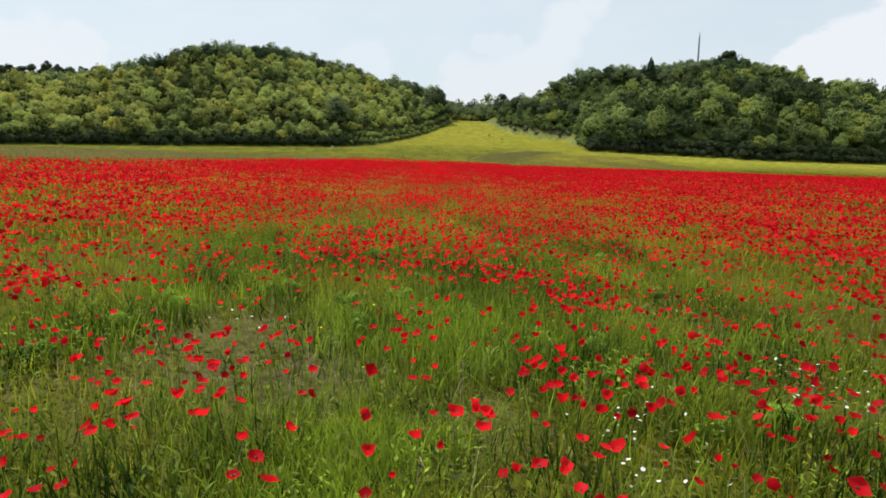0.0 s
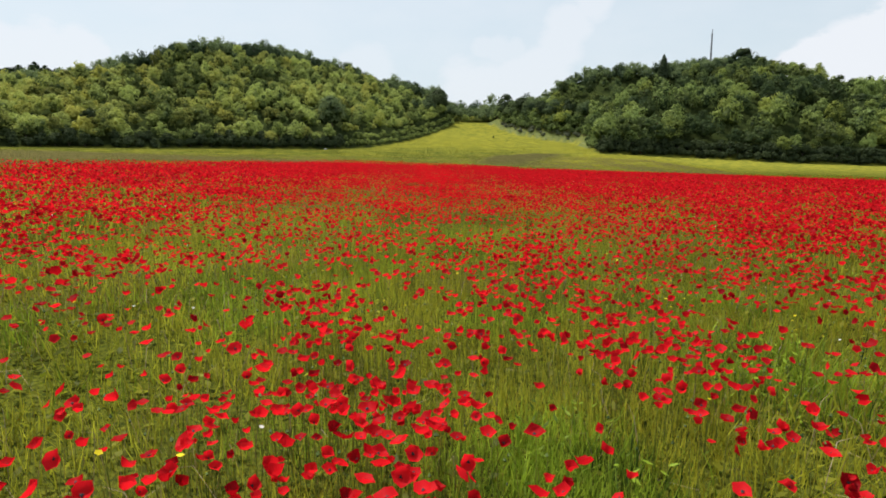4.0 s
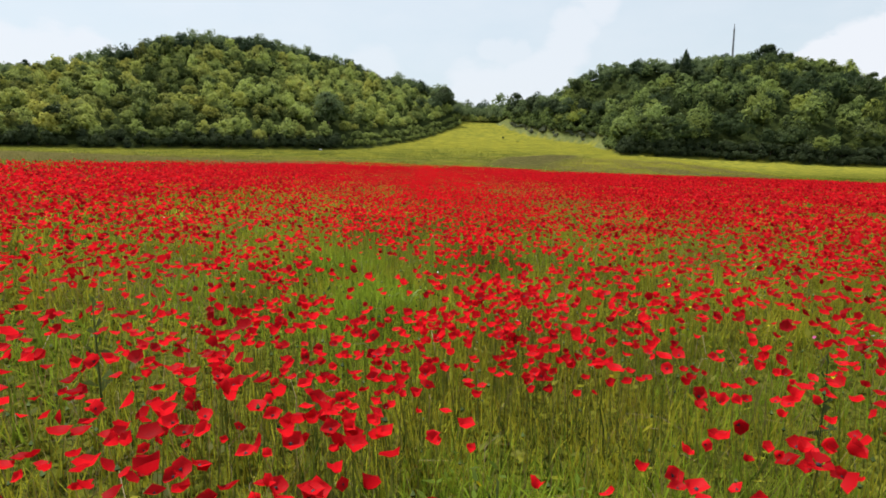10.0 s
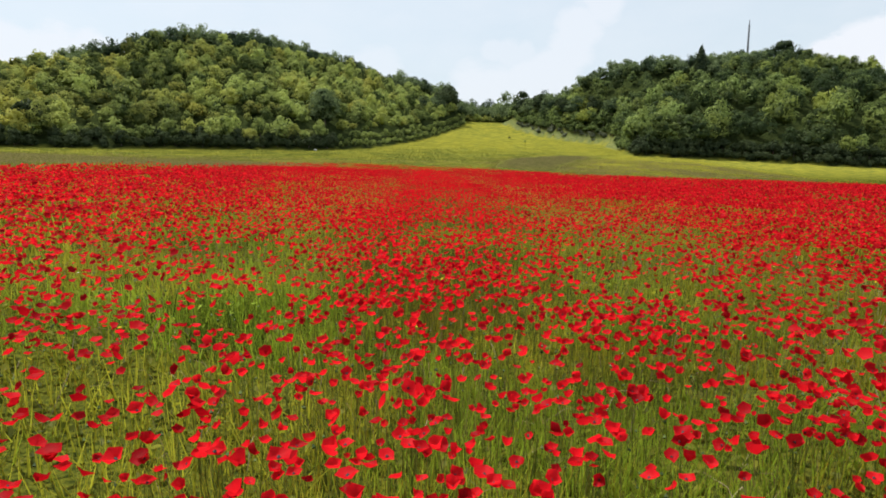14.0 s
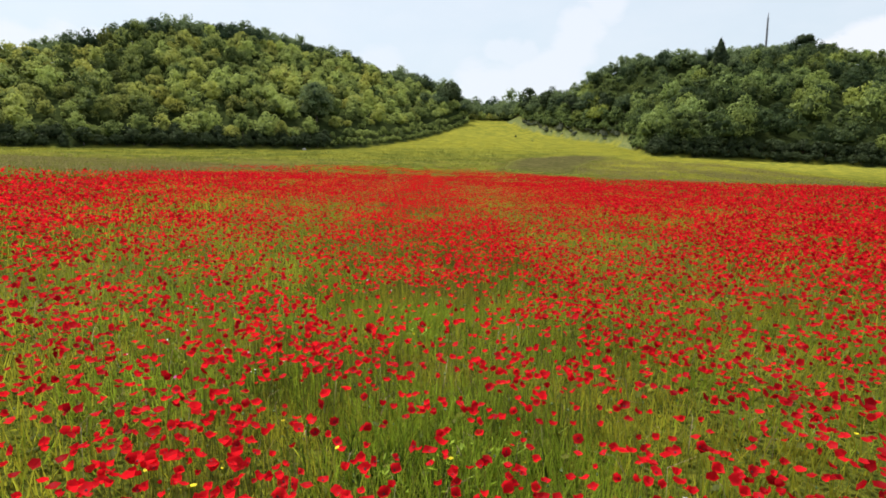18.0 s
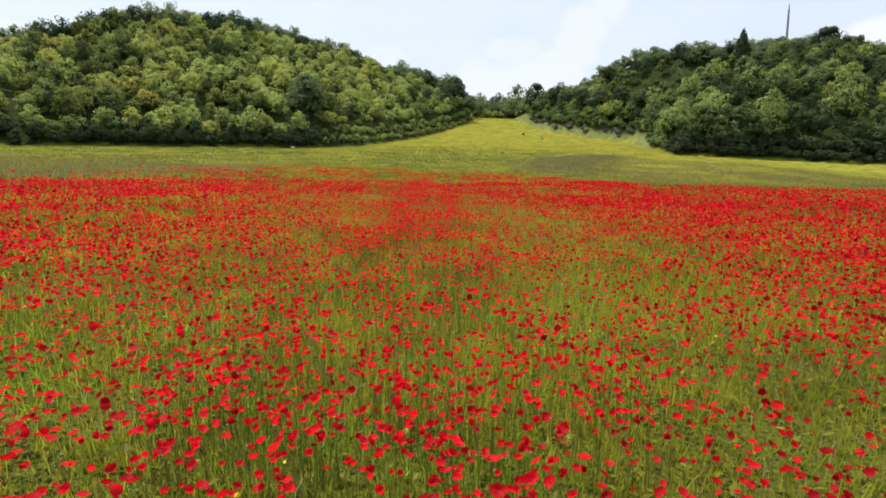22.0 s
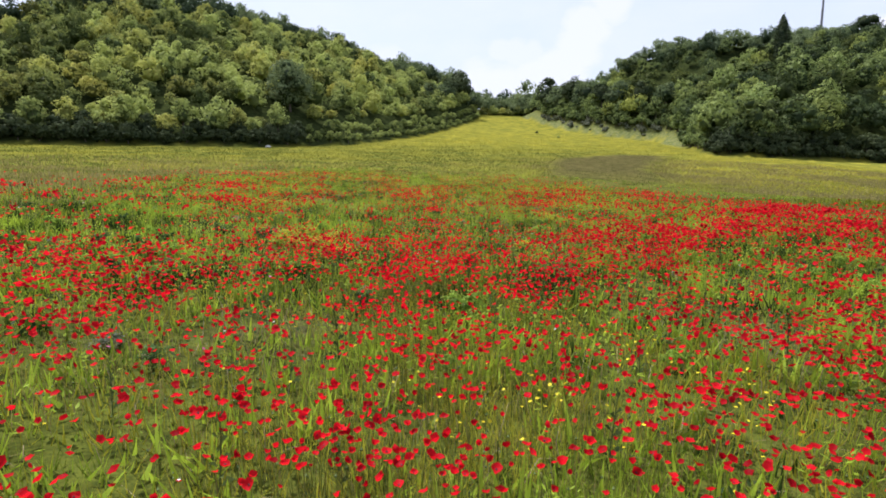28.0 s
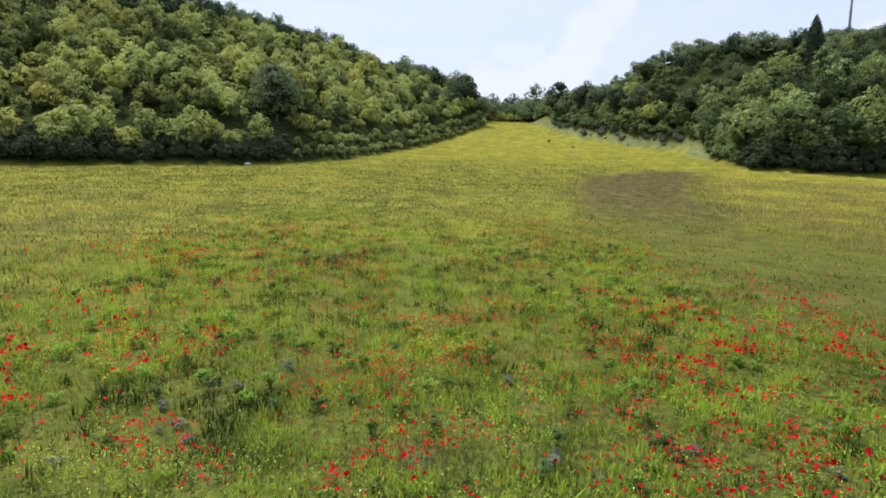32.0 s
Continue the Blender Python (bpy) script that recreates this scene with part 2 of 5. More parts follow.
M_STEEL = solid("galvanised_steel", (0.16, 0.16, 0.17), (0.28, 0.28, 0.29), 4, 0.5, 0.6, 0.05)
M_STONE = solid("pale_stone", (0.36, 0.34, 0.30), (0.58, 0.56, 0.52), 6)

# ------------------------------------------------------------- lie of the land
rng = np.random.default_rng(7)
LAT = rng.random((256, 256))


def one_octave(x, y):
    i, j = np.floor(x).astype(int), np.floor(y).astype(int)
    u, v = x - i, y - j
    u, v = u * u * (3 - 2 * u), v * v * (3 - 2 * v)
    a, b = LAT[i % 256, j % 256], LAT[(i + 1) % 256, j % 256]
    c, d = LAT[i % 256, (j + 1) % 256], LAT[(i + 1) % 256, (j + 1) % 256]
    return (a * (1 - u) + b * u) * (1 - v) + (c * (1 - u) + d * u) * v


def vnoise(x, y, scale, off=0):
    """Smooth noise, 0 to 1, with features of that many metres: two octaves turned against each other."""
    x, y = np.asarray(x, float) / scale, np.asarray(y, float) / scale
    w = 0.5 + off * 0.7
    c, s = math.cos(w), math.sin(w)
    n = 0.62 * one_octave(c * x - s * y + 40.3 + off * 17.7, s * x + c * y + 81.9) + 0.38 * one_octave(1.9 * (s * x + c * y) + 11.1, 1.9 * (s * y - c * x) + 57.7 + off * 5.1)
    return np.clip((n - 0.5) * 1.35 + 0.5, 0, 1)


def base(x, y):
    """The valley floor: falls gently to the east, level under the poppies, then climbs to the saddle."""
    q = np.clip(np.asarray(y, float) - 206, 0, 314)
    far = np.clip(y - 520, 0, 40) * 0.16 + np.clip(y - 560, 0, 160) * 0.10
    return -0.0388 * np.clip(x, -300, 300) + 0.04 * q + 0.000192 * q * q + far


WEST_FOOT = [(-520, 90), (-250, 165), (-133, 212), (-100, 240), (-70, 262), (-28, 289), (-13, 312), (8, 374), (33, 465), (46, 512), (50, 600),
             (40, 740), (-200, 720), (-560, 560)]
WEST_RIDGE = [(-420, 370, 24), (-260, 350, 28), (-216, 350, 31), (-168, 350, 39), (-138, 355, 46), (-127, 365, 52), (-113, 377, 59), (-91, 400, 62.5),
              (-71, 430, 64), (-44, 470, 63), (-18, 510, 57), (10, 527, 56), (34, 562, 53), (44, 600, 44)]
EAST_FOOT = [(78, 540), (79, 498), (86, 452), (99, 422), (114, 404), (113, 372), (108, 335), (127, 329), (152, 328), (200, 316), (290, 328), (420, 330), (700, 340),
             (720, 620), (420, 680), (150, 640)]
EAST_RIDGE = [(92, 525, 41), (113, 491, 45), (127, 480, 56), (149, 470, 62), (165, 440, 61), (180, 428, 58), (212, 450, 64), (245, 480, 71),
              (273, 488, 76), (299, 490, 69), (337, 500, 57), (363, 500, 53), (397, 510, 42), (443, 520, 31), (540, 540, 20)]
BANK = EAST_FOOT[:6]
BACK_FOOT = [(-700, 520), (-430, 480), (-250, 500), (-190, 560), (-180, 700), (-400, 800), (-700, 800)]
BACK_RIDGE = [(-560, 640, 78), (-420, 610, 78), (-320, 600, 77), (-290, 605, 76), (-250, 610, 60)]


def inside(x, y, poly):
    r = np.zeros(np.shape(x), bool)
    for (x1, y1), (x2, y2) in zip(poly, poly[1:] + poly[:1]):
        cross = ((y1 > y) != (y2 > y)) & (x < (x2 - x1) * (y - y1) / ((y2 - y1) or 1e-9) + x1)
        r ^= cross
    return r


def to_line(x, y, pts, closed=False):
    """Distance to a polyline, and the third value of its points where it is nearest."""
    best, val = np.full(np.shape(x), 1e9), np.zeros(np.shape(x))
    seq = list(zip(pts, pts[1:] + (pts[:1] if closed else [])))
    for a, b in seq[: len(pts) if closed else len(pts) - 1]:
        dx, dy = b[0] - a[0], b[1] - a[1]
        s = np.clip(((x - a[0]) * dx + (y - a[1]) * dy) / (dx * dx + dy * dy), 0, 1)
        d = np.hypot(x - a[0] - s * dx, y - a[1] - s * dy)
        near = d < best
        best = np.where(near, d, best)
        if len(a) > 2:
            val = np.where(near, a[2] + s * (b[2] - a[2]), val)
    return best, val


def hill(x, y, foot, ridge):
    f, _ = to_line(x, y, foot, True)
    r, z = to_line(x, y, ridge)
    k = f / (f + r + 1e-6)
    return np.where(inside(x, y, foot), np.maximum(0, z - base(x, y)) * k ** 0.9, 0)


def land(x, y):
    x, y = np.asarray(x, float), np.asarray(y, float)
    h = np.maximum(hill(x, y, WEST_FOOT, WEST_RIDGE), np.maximum(hill(x, y, EAST_FOOT, EAST_RIDGE), hill(x, y, BACK_FOOT, BACK_RIDGE)))
    return base(x, y) + h + 0.10 * (vnoise(x, y, 3.0) - 0.5) + np.clip(y - 190, 0, 60) / 60 * 0.5 * (vnoise(x, y, 14) - 0.5)


def in_wood(x, y):
    return inside(x, y, WEST_FOOT) | inside(x, y, EAST_FOOT) | inside(x, y, BACK_FOOT) | ((y > 545) & (np.abs(x - 60) < 60))


def edge(x, y):
    """Metres past the edge of the poppies: a slanting far edge, and a western side that runs beside the walk."""
    far = (y - np.interp(x, [-90, -20, -9, 6, 26, 60, 110, 220], [98, 127, 138, 147, 165, 188, 213, 227])) / 1.15
    west = np.interp(y, [-10, 0, 50, 90, 127, 150], [-54, -49, -37, -26, -21, -14]) - x
    return np.maximum(far, west) + 6 * (vnoise(x, y, 16, 3) - 0.5) + 2.5 * (vnoise(x, y, 4, 6) - 0.5)


STRIP = [(18, 186), (21, 201), (26, 216), (30, 240), (35, 262), (42, 285), (55, 302), (76, 320), (88, 322), (70, 292), (57, 262), (51, 245), (45, 224), (43, 211), (47, 202), (60, 196), (70, 186), (34, 180), (22, 181)]


def golden_meadow(x, y):
    """How yellow the meadow is, 0 to 1."""
    east = np.clip((x - np.interp(y, [190, 225, 260, 320], [46, 46, 58, 84])) / 8, 0, 1) * np.clip((y - 185) / 12, 0, 1)
    head = np.clip((y - 300) / 60, 0, 1)
    return np.clip(np.maximum(east, head) * 0.8 + 0.9 * (vnoise(x, y, 6, 46) - 0.45) + 0.12, 0, 1)


def raw_mesh(name, verts, faces, mats, face_mat=None, **attrs):
    """A mesh from arrays; faces all with the same number of corners."""
    me = bpy.data.meshes.new(name)
    k = faces.shape[1]
    me.vertices.add(len(verts))
    me.vertices.foreach_set("co", np.ascontiguousarray(verts, np.float32).ravel())
    me.loops.add(faces.size)
    me.loops.foreach_set("vertex_index", np.ascontiguousarray(faces, np.int32).ravel())
    me.polygons.add(len(faces))
    me.polygons.foreach_set("loop_start", np.arange(0, faces.size, k, dtype=np.int32))
    for m in mats:
        me.materials.append(m)
    if face_mat is not None:
        me.polygons.foreach_set("material_index", np.ascontiguousarray(face_mat, np.int32))
    for key, v in attrs.items():
        me.attributes.new(key, "FLOAT", "POINT").data.foreach_set("value", np.ascontiguousarray(v, np.float32))
    me.update(calc_edges=True)
    return me


def make_ground():
    u = np.linspace(-1, 1, 261)
    xs = 8 + 60 * np.sinh(u * 3.9) / math.sinh(3.9) * 25
    v = np.concatenate([np.linspace(-900, -20, 16)[:-1], np.arange(-20, 230, 2.0), np.arange(230, 620, 4.0), np.geomspace(620, 3200, 24)])
    X, Y = np.meshgrid(xs, v)
    Z = land(X.ravel(), Y.ravel())
    x, y = X.ravel(), Y.ravel()
    n, m = len(xs), len(v)
    i, j = np.meshgrid(np.arange(n - 1), np.arange(m - 1))
    a = (j * n + i).ravel()
    faces = np.stack([a, a + 1, a + n + 1, a + n], 1)
    e = edge(x, y)
    far = to_line(x, y, STRIP, True)[0]
    mown = np.clip(0.5 + (np.where(inside(x, y, STRIP), far, -far) + 4 * (vnoise(x, y, 6, 40) - 0.5)) / 4, 0, 1) * np.interp(y, [205, 246], [0.4, 0.95])
    me = raw_mesh("ground", np.stack([x, y, Z], 1), faces, [M_GROUND],
                  bare=np.where(np.abs(x - 5) < 30, np.clip(bare(x, y) * 1.2, 0, 0.9), 0), meadow=np.clip((e - 6) / 55, 0, 1), strip=mown, gold=golden_meadow(x, y), lush=np.clip((y - 130) / 14, 0, 1) * np.clip((225 - y) / 60, 0, 1) * (1 - np.clip(bare(x, y), 0, 1)), wood=in_wood(x, y) * np.clip((to_line(x, y, BANK)[0] - 5) / 3, 0, 1), bank=np.clip(1.3 - to_line(x, y, BANK)[0] / 9, 0, 1) * inside(x, y, EAST_FOOT))
    me.polygons.foreach_set("use_smooth", np.ones(len(faces), bool))
    return tagged(new("ground", me), "gently sloping field ground of soil and meadow, rising into two hills", "ground", kind="structure")


# ------------------------------------------------------------- scattering


def turns(n, tilt=0.3, scale=None, flat=None):
    """Random turns about z with a lean of up to tilt radians, times a scale."""
    a, b = rng.random(n) * 2 * np.pi, rng.random(n) * 2 * np.pi
    t = np.abs(rng.normal(0, tilt, n)) if flat is None else flat
    ca, sa, cb, sb, ct, st = np.cos(a), np.sin(a), np.cos(b), np.sin(b), np.cos(t), np.sin(t)
    ax, ay = cb, sb
    C = 1 - ct
    R = np.empty((n, 3, 3))
    R[:, 0, 0], R[:, 0, 1], R[:, 0, 2] = ct + ax * ax * C, ax * ay * C, ay * st
    R[:, 1, 0], R[:, 1, 1], R[:, 1, 2] = ax * ay * C, ct + ay * ay * C, -ax * st
    R[:, 2, 0], R[:, 2, 1], R[:, 2, 2] = -ay * st, ax * st, ct
    Z = np.zeros((n, 3, 3))
    Z[:, 0, 0], Z[:, 0, 1], Z[:, 1, 0], Z[:, 1, 1], Z[:, 2, 2] = ca, -sa, sa, ca, 1
    R = R @ Z
    return R if scale is None else R * np.asarray(scale).reshape(n, -1, 1) if np.ndim(scale) == 1 else R * scale[:, None, :]


def scatter(name, tv, tf, P, R, mats, fm=None, tone=None, label="", category="", shade=None, smooth=False):
    """Many small pieces as one object; shade is painted into their tone, corner by corner."""
    n, k = len(P), len(tv)
    V = (np.einsum("mij,nj->mni", R, tv) + P[:, None, :]).reshape(-1, 3)
    Fc = (tf[None] + (np.arange(n) * k)[:, None, None]).reshape(-1, 3)
    tone = rng.random(n) if tone is None else tone
    T = np.repeat(tone, k)
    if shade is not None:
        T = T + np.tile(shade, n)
    me = raw_mesh(name, V, Fc, mats, None if fm is None else np.tile(fm, n), tone=T)
    if smooth:
        me.polygons.foreach_set("use_smooth", np.ones(len(Fc), bool))
    return tagged(new(name, me), label, category, kind="stuff")


def way_x(y):
    return np.interp(y, [0, 40, 80, 154], [0, 2.4, 5.2, 6.5])


def sample(count, x0, x1, y0, y1, keep):
    """Random places with respect to the camera's line, thinned by keep (0 to 1)."""
    y = rng.uniform(y0, y1, count)
    x = rng.uniform(x0, x1, count)
    k = rng.random(count) < keep(x, y)
    return x[k], y[k]


def band(count, lo, hi, y0, y1, keep):
    """Places between lo and hi metres to either side of the line of the walk."""
    y = rng.uniform(y0, y1, count)
    x = rng.uniform(lo, hi, count) * np.where(rng.random(count) < 0.5, -1, 1) + way_x(y)
    k = rng.random(count) < keep(x, y)
    return x[k], y[k]


def fine_share(x, y):
    """Share of finely shaped growth: all along the line of the walk, none a few metres to its sides."""
    return np.clip((2.7 - np.abs(x - way_x(y)) + 1.2 * (vnoise(x, y, 2.5, 51) - 0.5)) / 1.6, 0, 1)


def aside(x, y):
    """Metres from the middle of the field's length, waving to and fro."""
    return np.abs(x - way_x(y)) + 9 * (vnoise(x, y, 11, 50) - 0.5)


def spot(x, y, cx, cy, r):
    return np.exp(-(((x - cx) ** 2 + ((y - cy) * 0.8) ** 2) / (r * r)))


BARE = [(-1.9, 7.0, 1.1), (-0.7, 5.6, 0.8), (0.8, 4.8, 0.55), (2.6, 15.7, 0.55), (-1.7, 23.3, 0.4), (5.6, 46.7, 0.4), (1.4, 82.3, 0.4), (8.6, 132.9, 0.9), (7.9, 135.7, 0.7), (3.6, 142.3, 0.35),
        (11.0, 142.1, 0.8), (4.4, 140.7, 0.3), (5.8, 138.8, 0.4), (4.5, 147.0, 0.35), (7.7, 150.2, 0.5), (9.6, 147.4, 0.6), (12.5, 149.8, 0.6), (9.2, 153.2, 0.4), (-1.7, 167.0, 0.8), (6.4, 165.7, 0.5), (12.7, 166.1, 0.5),
        (17.7, 177, 0.8), (2, 171, 0.6)]
# green patches with few poppies: x, y and reach
LUSH_SOUTH = [(0.5, 7.2, 1.4), (-3.2, 11.8, 1.1), (1.4, 6.3, 0.6), (-0.4, 4.0, 1.0), (0.5, 16.7, 0.8), (1.4, 15.1, 0.9), (0.8, 15.7, 0.5), (2.2, 24.3, 0.5), (1.8, 21.9, 0.6), (4.6, 26.2, 0.9), (1.6, 34.6, 0.9),
              (2.4, 32.5, 0.4), (4.1, 34.2, 0.6), (0.3, 44.2, 0.7), (1.9, 40.2, 0.5), (1.0, 41.2, 0.4), (3.0, 47.5, 0.7), (1.9, 46.6, 0.4), (2.2, 51.5, 0.55), (2.3, 52.4, 0.6), (1.7, 53.9, 0.7)]
LUSH_NORTH = [(0.4, 60.2, 0.5), (3.8, 59.5, 0.5), (-0.2, 73.4, 0.9), (4.4, 73.0, 1.0), (1.9, 67.7, 0.8), (6.3, 67.7, 0.9), (5.3, 85.8, 0.8), (5.4, 80.8, 0.6), (1.4, 81.8, 0.5), (6.4, 83.8, 0.6), (4.0, 91.1, 0.6),
              (5.2, 89.3, 0.8), (4.2, 104.0, 0.4), (2.1, 102.3, 0.6), (5.6, 100.3, 0.6), (-2.9, 123.5, 1.3), (5.3, 112.7, 0.6), (11.5, 114.9, 1.2), (6.3, 111.4, 0.6), (4.5, 129.8, 1.5), (3.8, 119.6, 0.9),
              (7.1, 136.6, 0.9), (7.5, 135.1, 0.7), (5.0, 132.8, 0.6), (8.4, 133.1, 0.5)]
# patches where poppies crowd
CROWD_SOUTH = [(2.9, 3.7, 0.4), (2.8, 5.0, 0.4), (2.3, 7.2, 0.6), (-2.2, 3.6, 0.5), (3.3, 17.9, 0.6), (4.4, 16.3, 0.5), (-1.1, 19.3, 0.8), (0.3, 24.2, 0.6), (1.0, 24.1, 0.4), (0.4, 21.7, 0.5), (3.5, 22.5, 0.5),
               (-0.1, 21.3, 0.4), (3.8, 40.9, 0.4), (-0.1, 41.3, 0.4), (1.0, 46.4, 0.5), (2.4, 53.2, 0.25), (5.2, 52.1, 0.4), (4.4, 51.9, 0.4), (3.8, 54.2, 0.9), (1.8, 58.0, 0.4), (2.9, 57.9, 0.4), (4.6, 58.6, 0.5),
               (4.0, 68.4, 0.7), (3.7, 80.7, 0.7), (6.3, 81.4, 0.7)]
CROWD_NORTH = [(5.1, 90.5, 0.6), (6.0, 98.4, 0.4), (6.9, 113.4, 0.5), (3.2, 118.7, 0.5), (5.1, 118.4, 0.4), (6.1, 132.2, 0.4), (1.3, 144.5, 1.7), (7.6, 145.0, 2.0), (1.2, 145.9, 0.5), (5.4, 143.3, 0.9), (8.4, 142.7, 0.7),
               (10.3, 141.6, 0.7), (4.0, 140.0, 0.4), (3.8, 147.9, 0.8), (6.3, 147.6, 1.0), (11.6, 148.9, 1.0), (16.6, 162.0, 2.4), (-2.4, 159.1, 1.1), (5.9, 160.9, 1.4), (-7.9, 176.0, 0.9), (-4.7, 170.1, 0.7),
               (-4.3, 202.6, 2.2), (14.6, 171.1, 0.9), (23.3, 176.2, 1.4), (7.1, 195.8, 1.7), (-22, 202, 3.0), (-12, 190, 2.2), (3, 186, 1.4), (-2, 181, 1.2)]


def near_any(x, y, spots):
    k = np.zeros(np.shape(x))
    for cx, cy, r in spots:
        k = np.maximum(k, spot(x, y, cx, cy, r))
    return k


def lush_at(x, y):
    return np.clip(1.25 * near_any(x, y, LUSH_SOUTH + LUSH_NORTH), 0, 1)


def bare(x, y):
    """Thin spots where the soil shows."""
    k = np.clip((vnoise(x, y, 3.0, 5) - 0.84) * 6, 0, 1) * np.where((y < 14) | (y > 138), 0.6, 0.2)
    for s in BARE:
        k = np.maximum(k, spot(x, y, s[0], s[1], s[2] * (1 if s[1] < 100 else 0.95)))
    return k


def poppy_rate(x, y):
    """Poppies per square metre."""
    along = np.interp(y, [0, 6, 12, 22, 42, 60, 75, 95, 120, 138, 148, 164, 180, 205], [16, 24, 38, 52, 59, 72, 98, 101, 80, 69, 69, 96, 66, 42])
    clump = np.clip(0.3 + 2.3 * (vnoise(x, y, 0.9, 1) - 0.22), 0.22, 2.4) * np.clip(0.62 + 1.0 * (vnoise(x, y, 6, 2) - 0.15), 0.4, 2)
    e = edge(x, y)
    past = np.where(e < 0, 1.0, np.exp(-np.clip(e, 0, 99) / 2.6)) * 0.72 + 0.44 * np.exp(-np.clip(e, 0, 99) / 34) * np.clip((vnoise(x, y, 2.0, 16) - 0.38) * 4.5, 0.10, 1)
    clump = clump * np.where(y > 144, np.clip((vnoise(x, y, 2.6, 21) - 0.26) * 2.7, 0.28, 1.45), 1.0)
    crowd = near_any(x, y, CROWD_SOUTH + CROWD_NORTH)
    return along * clump * past * (1 - 0.85 * bare(x, y)) * (1 - 0.66 * lush_at(x, y) * (1 - crowd)) + 34 * crowd * np.interp(y, [100, 140, 152, 165, 190], [1, 0.8, 0.66, 0.42, 0.22])


make_ground()


# poppy heads: a cup of four petals, a dark eye and a thin stem
def poppy_shape(sides=6):
    """A shallow bowl with a wavy rim of four overlapping petals, and a dark eye."""
    v, f, m = [(0, 0, 0)], [], []
    for k in range(sides):
        a = 2 * math.pi * k / sides
        v.append((0.33 * math.cos(a), 0.33 * math.sin(a), 0.13))
    for k in range(sides):
        a = 2 * math.pi * (k + 0.35) / sides
        r, z = 0.50 + 0.06 * math.sin(2.2 * k), 0.36 + 0.10 * math.cos(2.9 * k)
        v.append((r * math.cos(a), r * math.sin(a), z))
    for k in range(sides):
        a, b = 1 + k, 1 + (k + 1) % sides
        f += [(0, a, b), (a, a + sides, b), (b, a + sides, b + sides)]
        m += [0, 0, 0]
    i = len(v)
    v += [(0, 0, 0.20), (0.13, 0, 0.06), (-0.07, 0.11, 0.06), (-0.07, -0.11, 0.06)]
    for q in range(3):
        f.append((i, i + 1 + q, i + 1 + (q + 1) % 3))
        m.append(1)
    return np.array(v, float), np.array(f), np.array(m)


def field_poppies():
    tv, tf, fm = poppy_shape()
    x, y = band(int(6.6 * 175 * 130), 0.0, 3.3, 1, 176, lambda x, y: poppy_rate(x, y) / 130 * fine_share(x, y))
    n = len(x)
    z = land(x, y) + rng.normal(0.55, 0.065, n).clip(0.34, 0.8) + np.interp(y, [138, 160], [0, 0.17])
    size = rng.normal(0.066, 0.015, n).clip(0.034, 0.105) * np.interp(y, [0, 14, 30, 62, 90, 140, 165], [1.2, 1.12, 0.97, 0.97, 0.86, 0.86, 1.1])
    R = turns(n, 0.55, size)
    P = np.stack([x, y, z], 1)
    pick = rng.integers(0, 3, n)
    for k in range(3):
        q = pick == k
        sv = tv.copy()
        sv[1:13] += np.random.default_rng(90 + k).normal(0, 1, (12, 3)) * [0.04, 0.04, 0.06]
        sv[1:13, 2] *= (0.75, 1.0, 1.45)[k]
        sv[1:13, :2] *= (1.08, 1.0, 0.88)[k]
        # lighter petal tone here makes up for the finer bowls' own shade
        scatter("poppies", sv, tf, P[q], R[q], [M_PETAL, M_EYE], fm, rng.normal(0.70, 0.28, int(q.sum())), "bright red wild poppies in flower, crowded among green grass", "poppies", smooth=True)
    # stems
    sv = np.array([(-0.004, 0, 0), (0.004, 0, 0), (0, 0, 1), (0, -0.004, 0), (0, 0.004, 0)], float)
    sf = np.array([(0, 1, 2), (3, 4, 2)])
    L = z - land(x, y)
    S = np.zeros((n, 3, 3))
    S[:, 0, 0] = S[:, 1, 1] = 1
    S[:, 2, 2] = L
    S[:, 0, 2], S[:, 1, 2] = rng.normal(0, 0.05, n), rng.normal(0, 0.05, n)
    B = P - np.stack([S[:, 0, 2], S[:, 1, 2], L], 1)
    scatter("poppy_stems", sv, sf, B, S, [M_STEM], None, None, "thin hairy green poppy stems rising from the grass", "stems")
    # heads further to the sides
    hv = np.array([(0, 0, 0), (0.52, 0.05, 0.30), (0.14, 0.50, 0.22), (-0.44, 0.30, 0.34), (-0.40, -0.34, 0.24), (0.16, -0.48, 0.32)], float)
    hf = np.array([(0, 1, 2), (0, 2, 3), (0, 3, 4), (0, 4, 5), (0, 5, 1)])
    qv = np.array([(-0.5, -0.3, 0), (0.45, -0.4, 0.25), (0.5, 0.4, 0.1), (-0.4, 0.45, 0.35)], float)
    qf = np.array([(0, 1, 2), (0, 2, 3)])
    x, y = band(int(2 * 26.9 * 215 * 90), 1.1, 28.0, 0, 215, lambda x, y: (1 - fine_share(x, y) * (y < 176)) * poppy_rate(x, y) * np.interp(aside(x, y), [3, 7, 16, 24], [1.0, 0.84, 0.54, 0.02]) / 90)
    n = len(x)
    P = np.stack([x, y, land(x, y) + rng.normal(0.55, 0.065, n) + np.interp(y, [138, 160], [0, 0.17])], 1)
    off = np.abs(x - way_x(y))
    size = rng.normal(0.074, 0.016, n).clip(0.045, 0.125) * np.interp(off, [3, 7, 24], [0.90, 1.08, 1.5]) * np.interp(y, [62, 90, 140, 165], [1.0, 0.88, 0.9, 1.1])
    for tv, tf, s in ((hv, hf, off < 7.5), (qv * 1.08, qf, off >= 7.5)):
        m = int(s.sum())
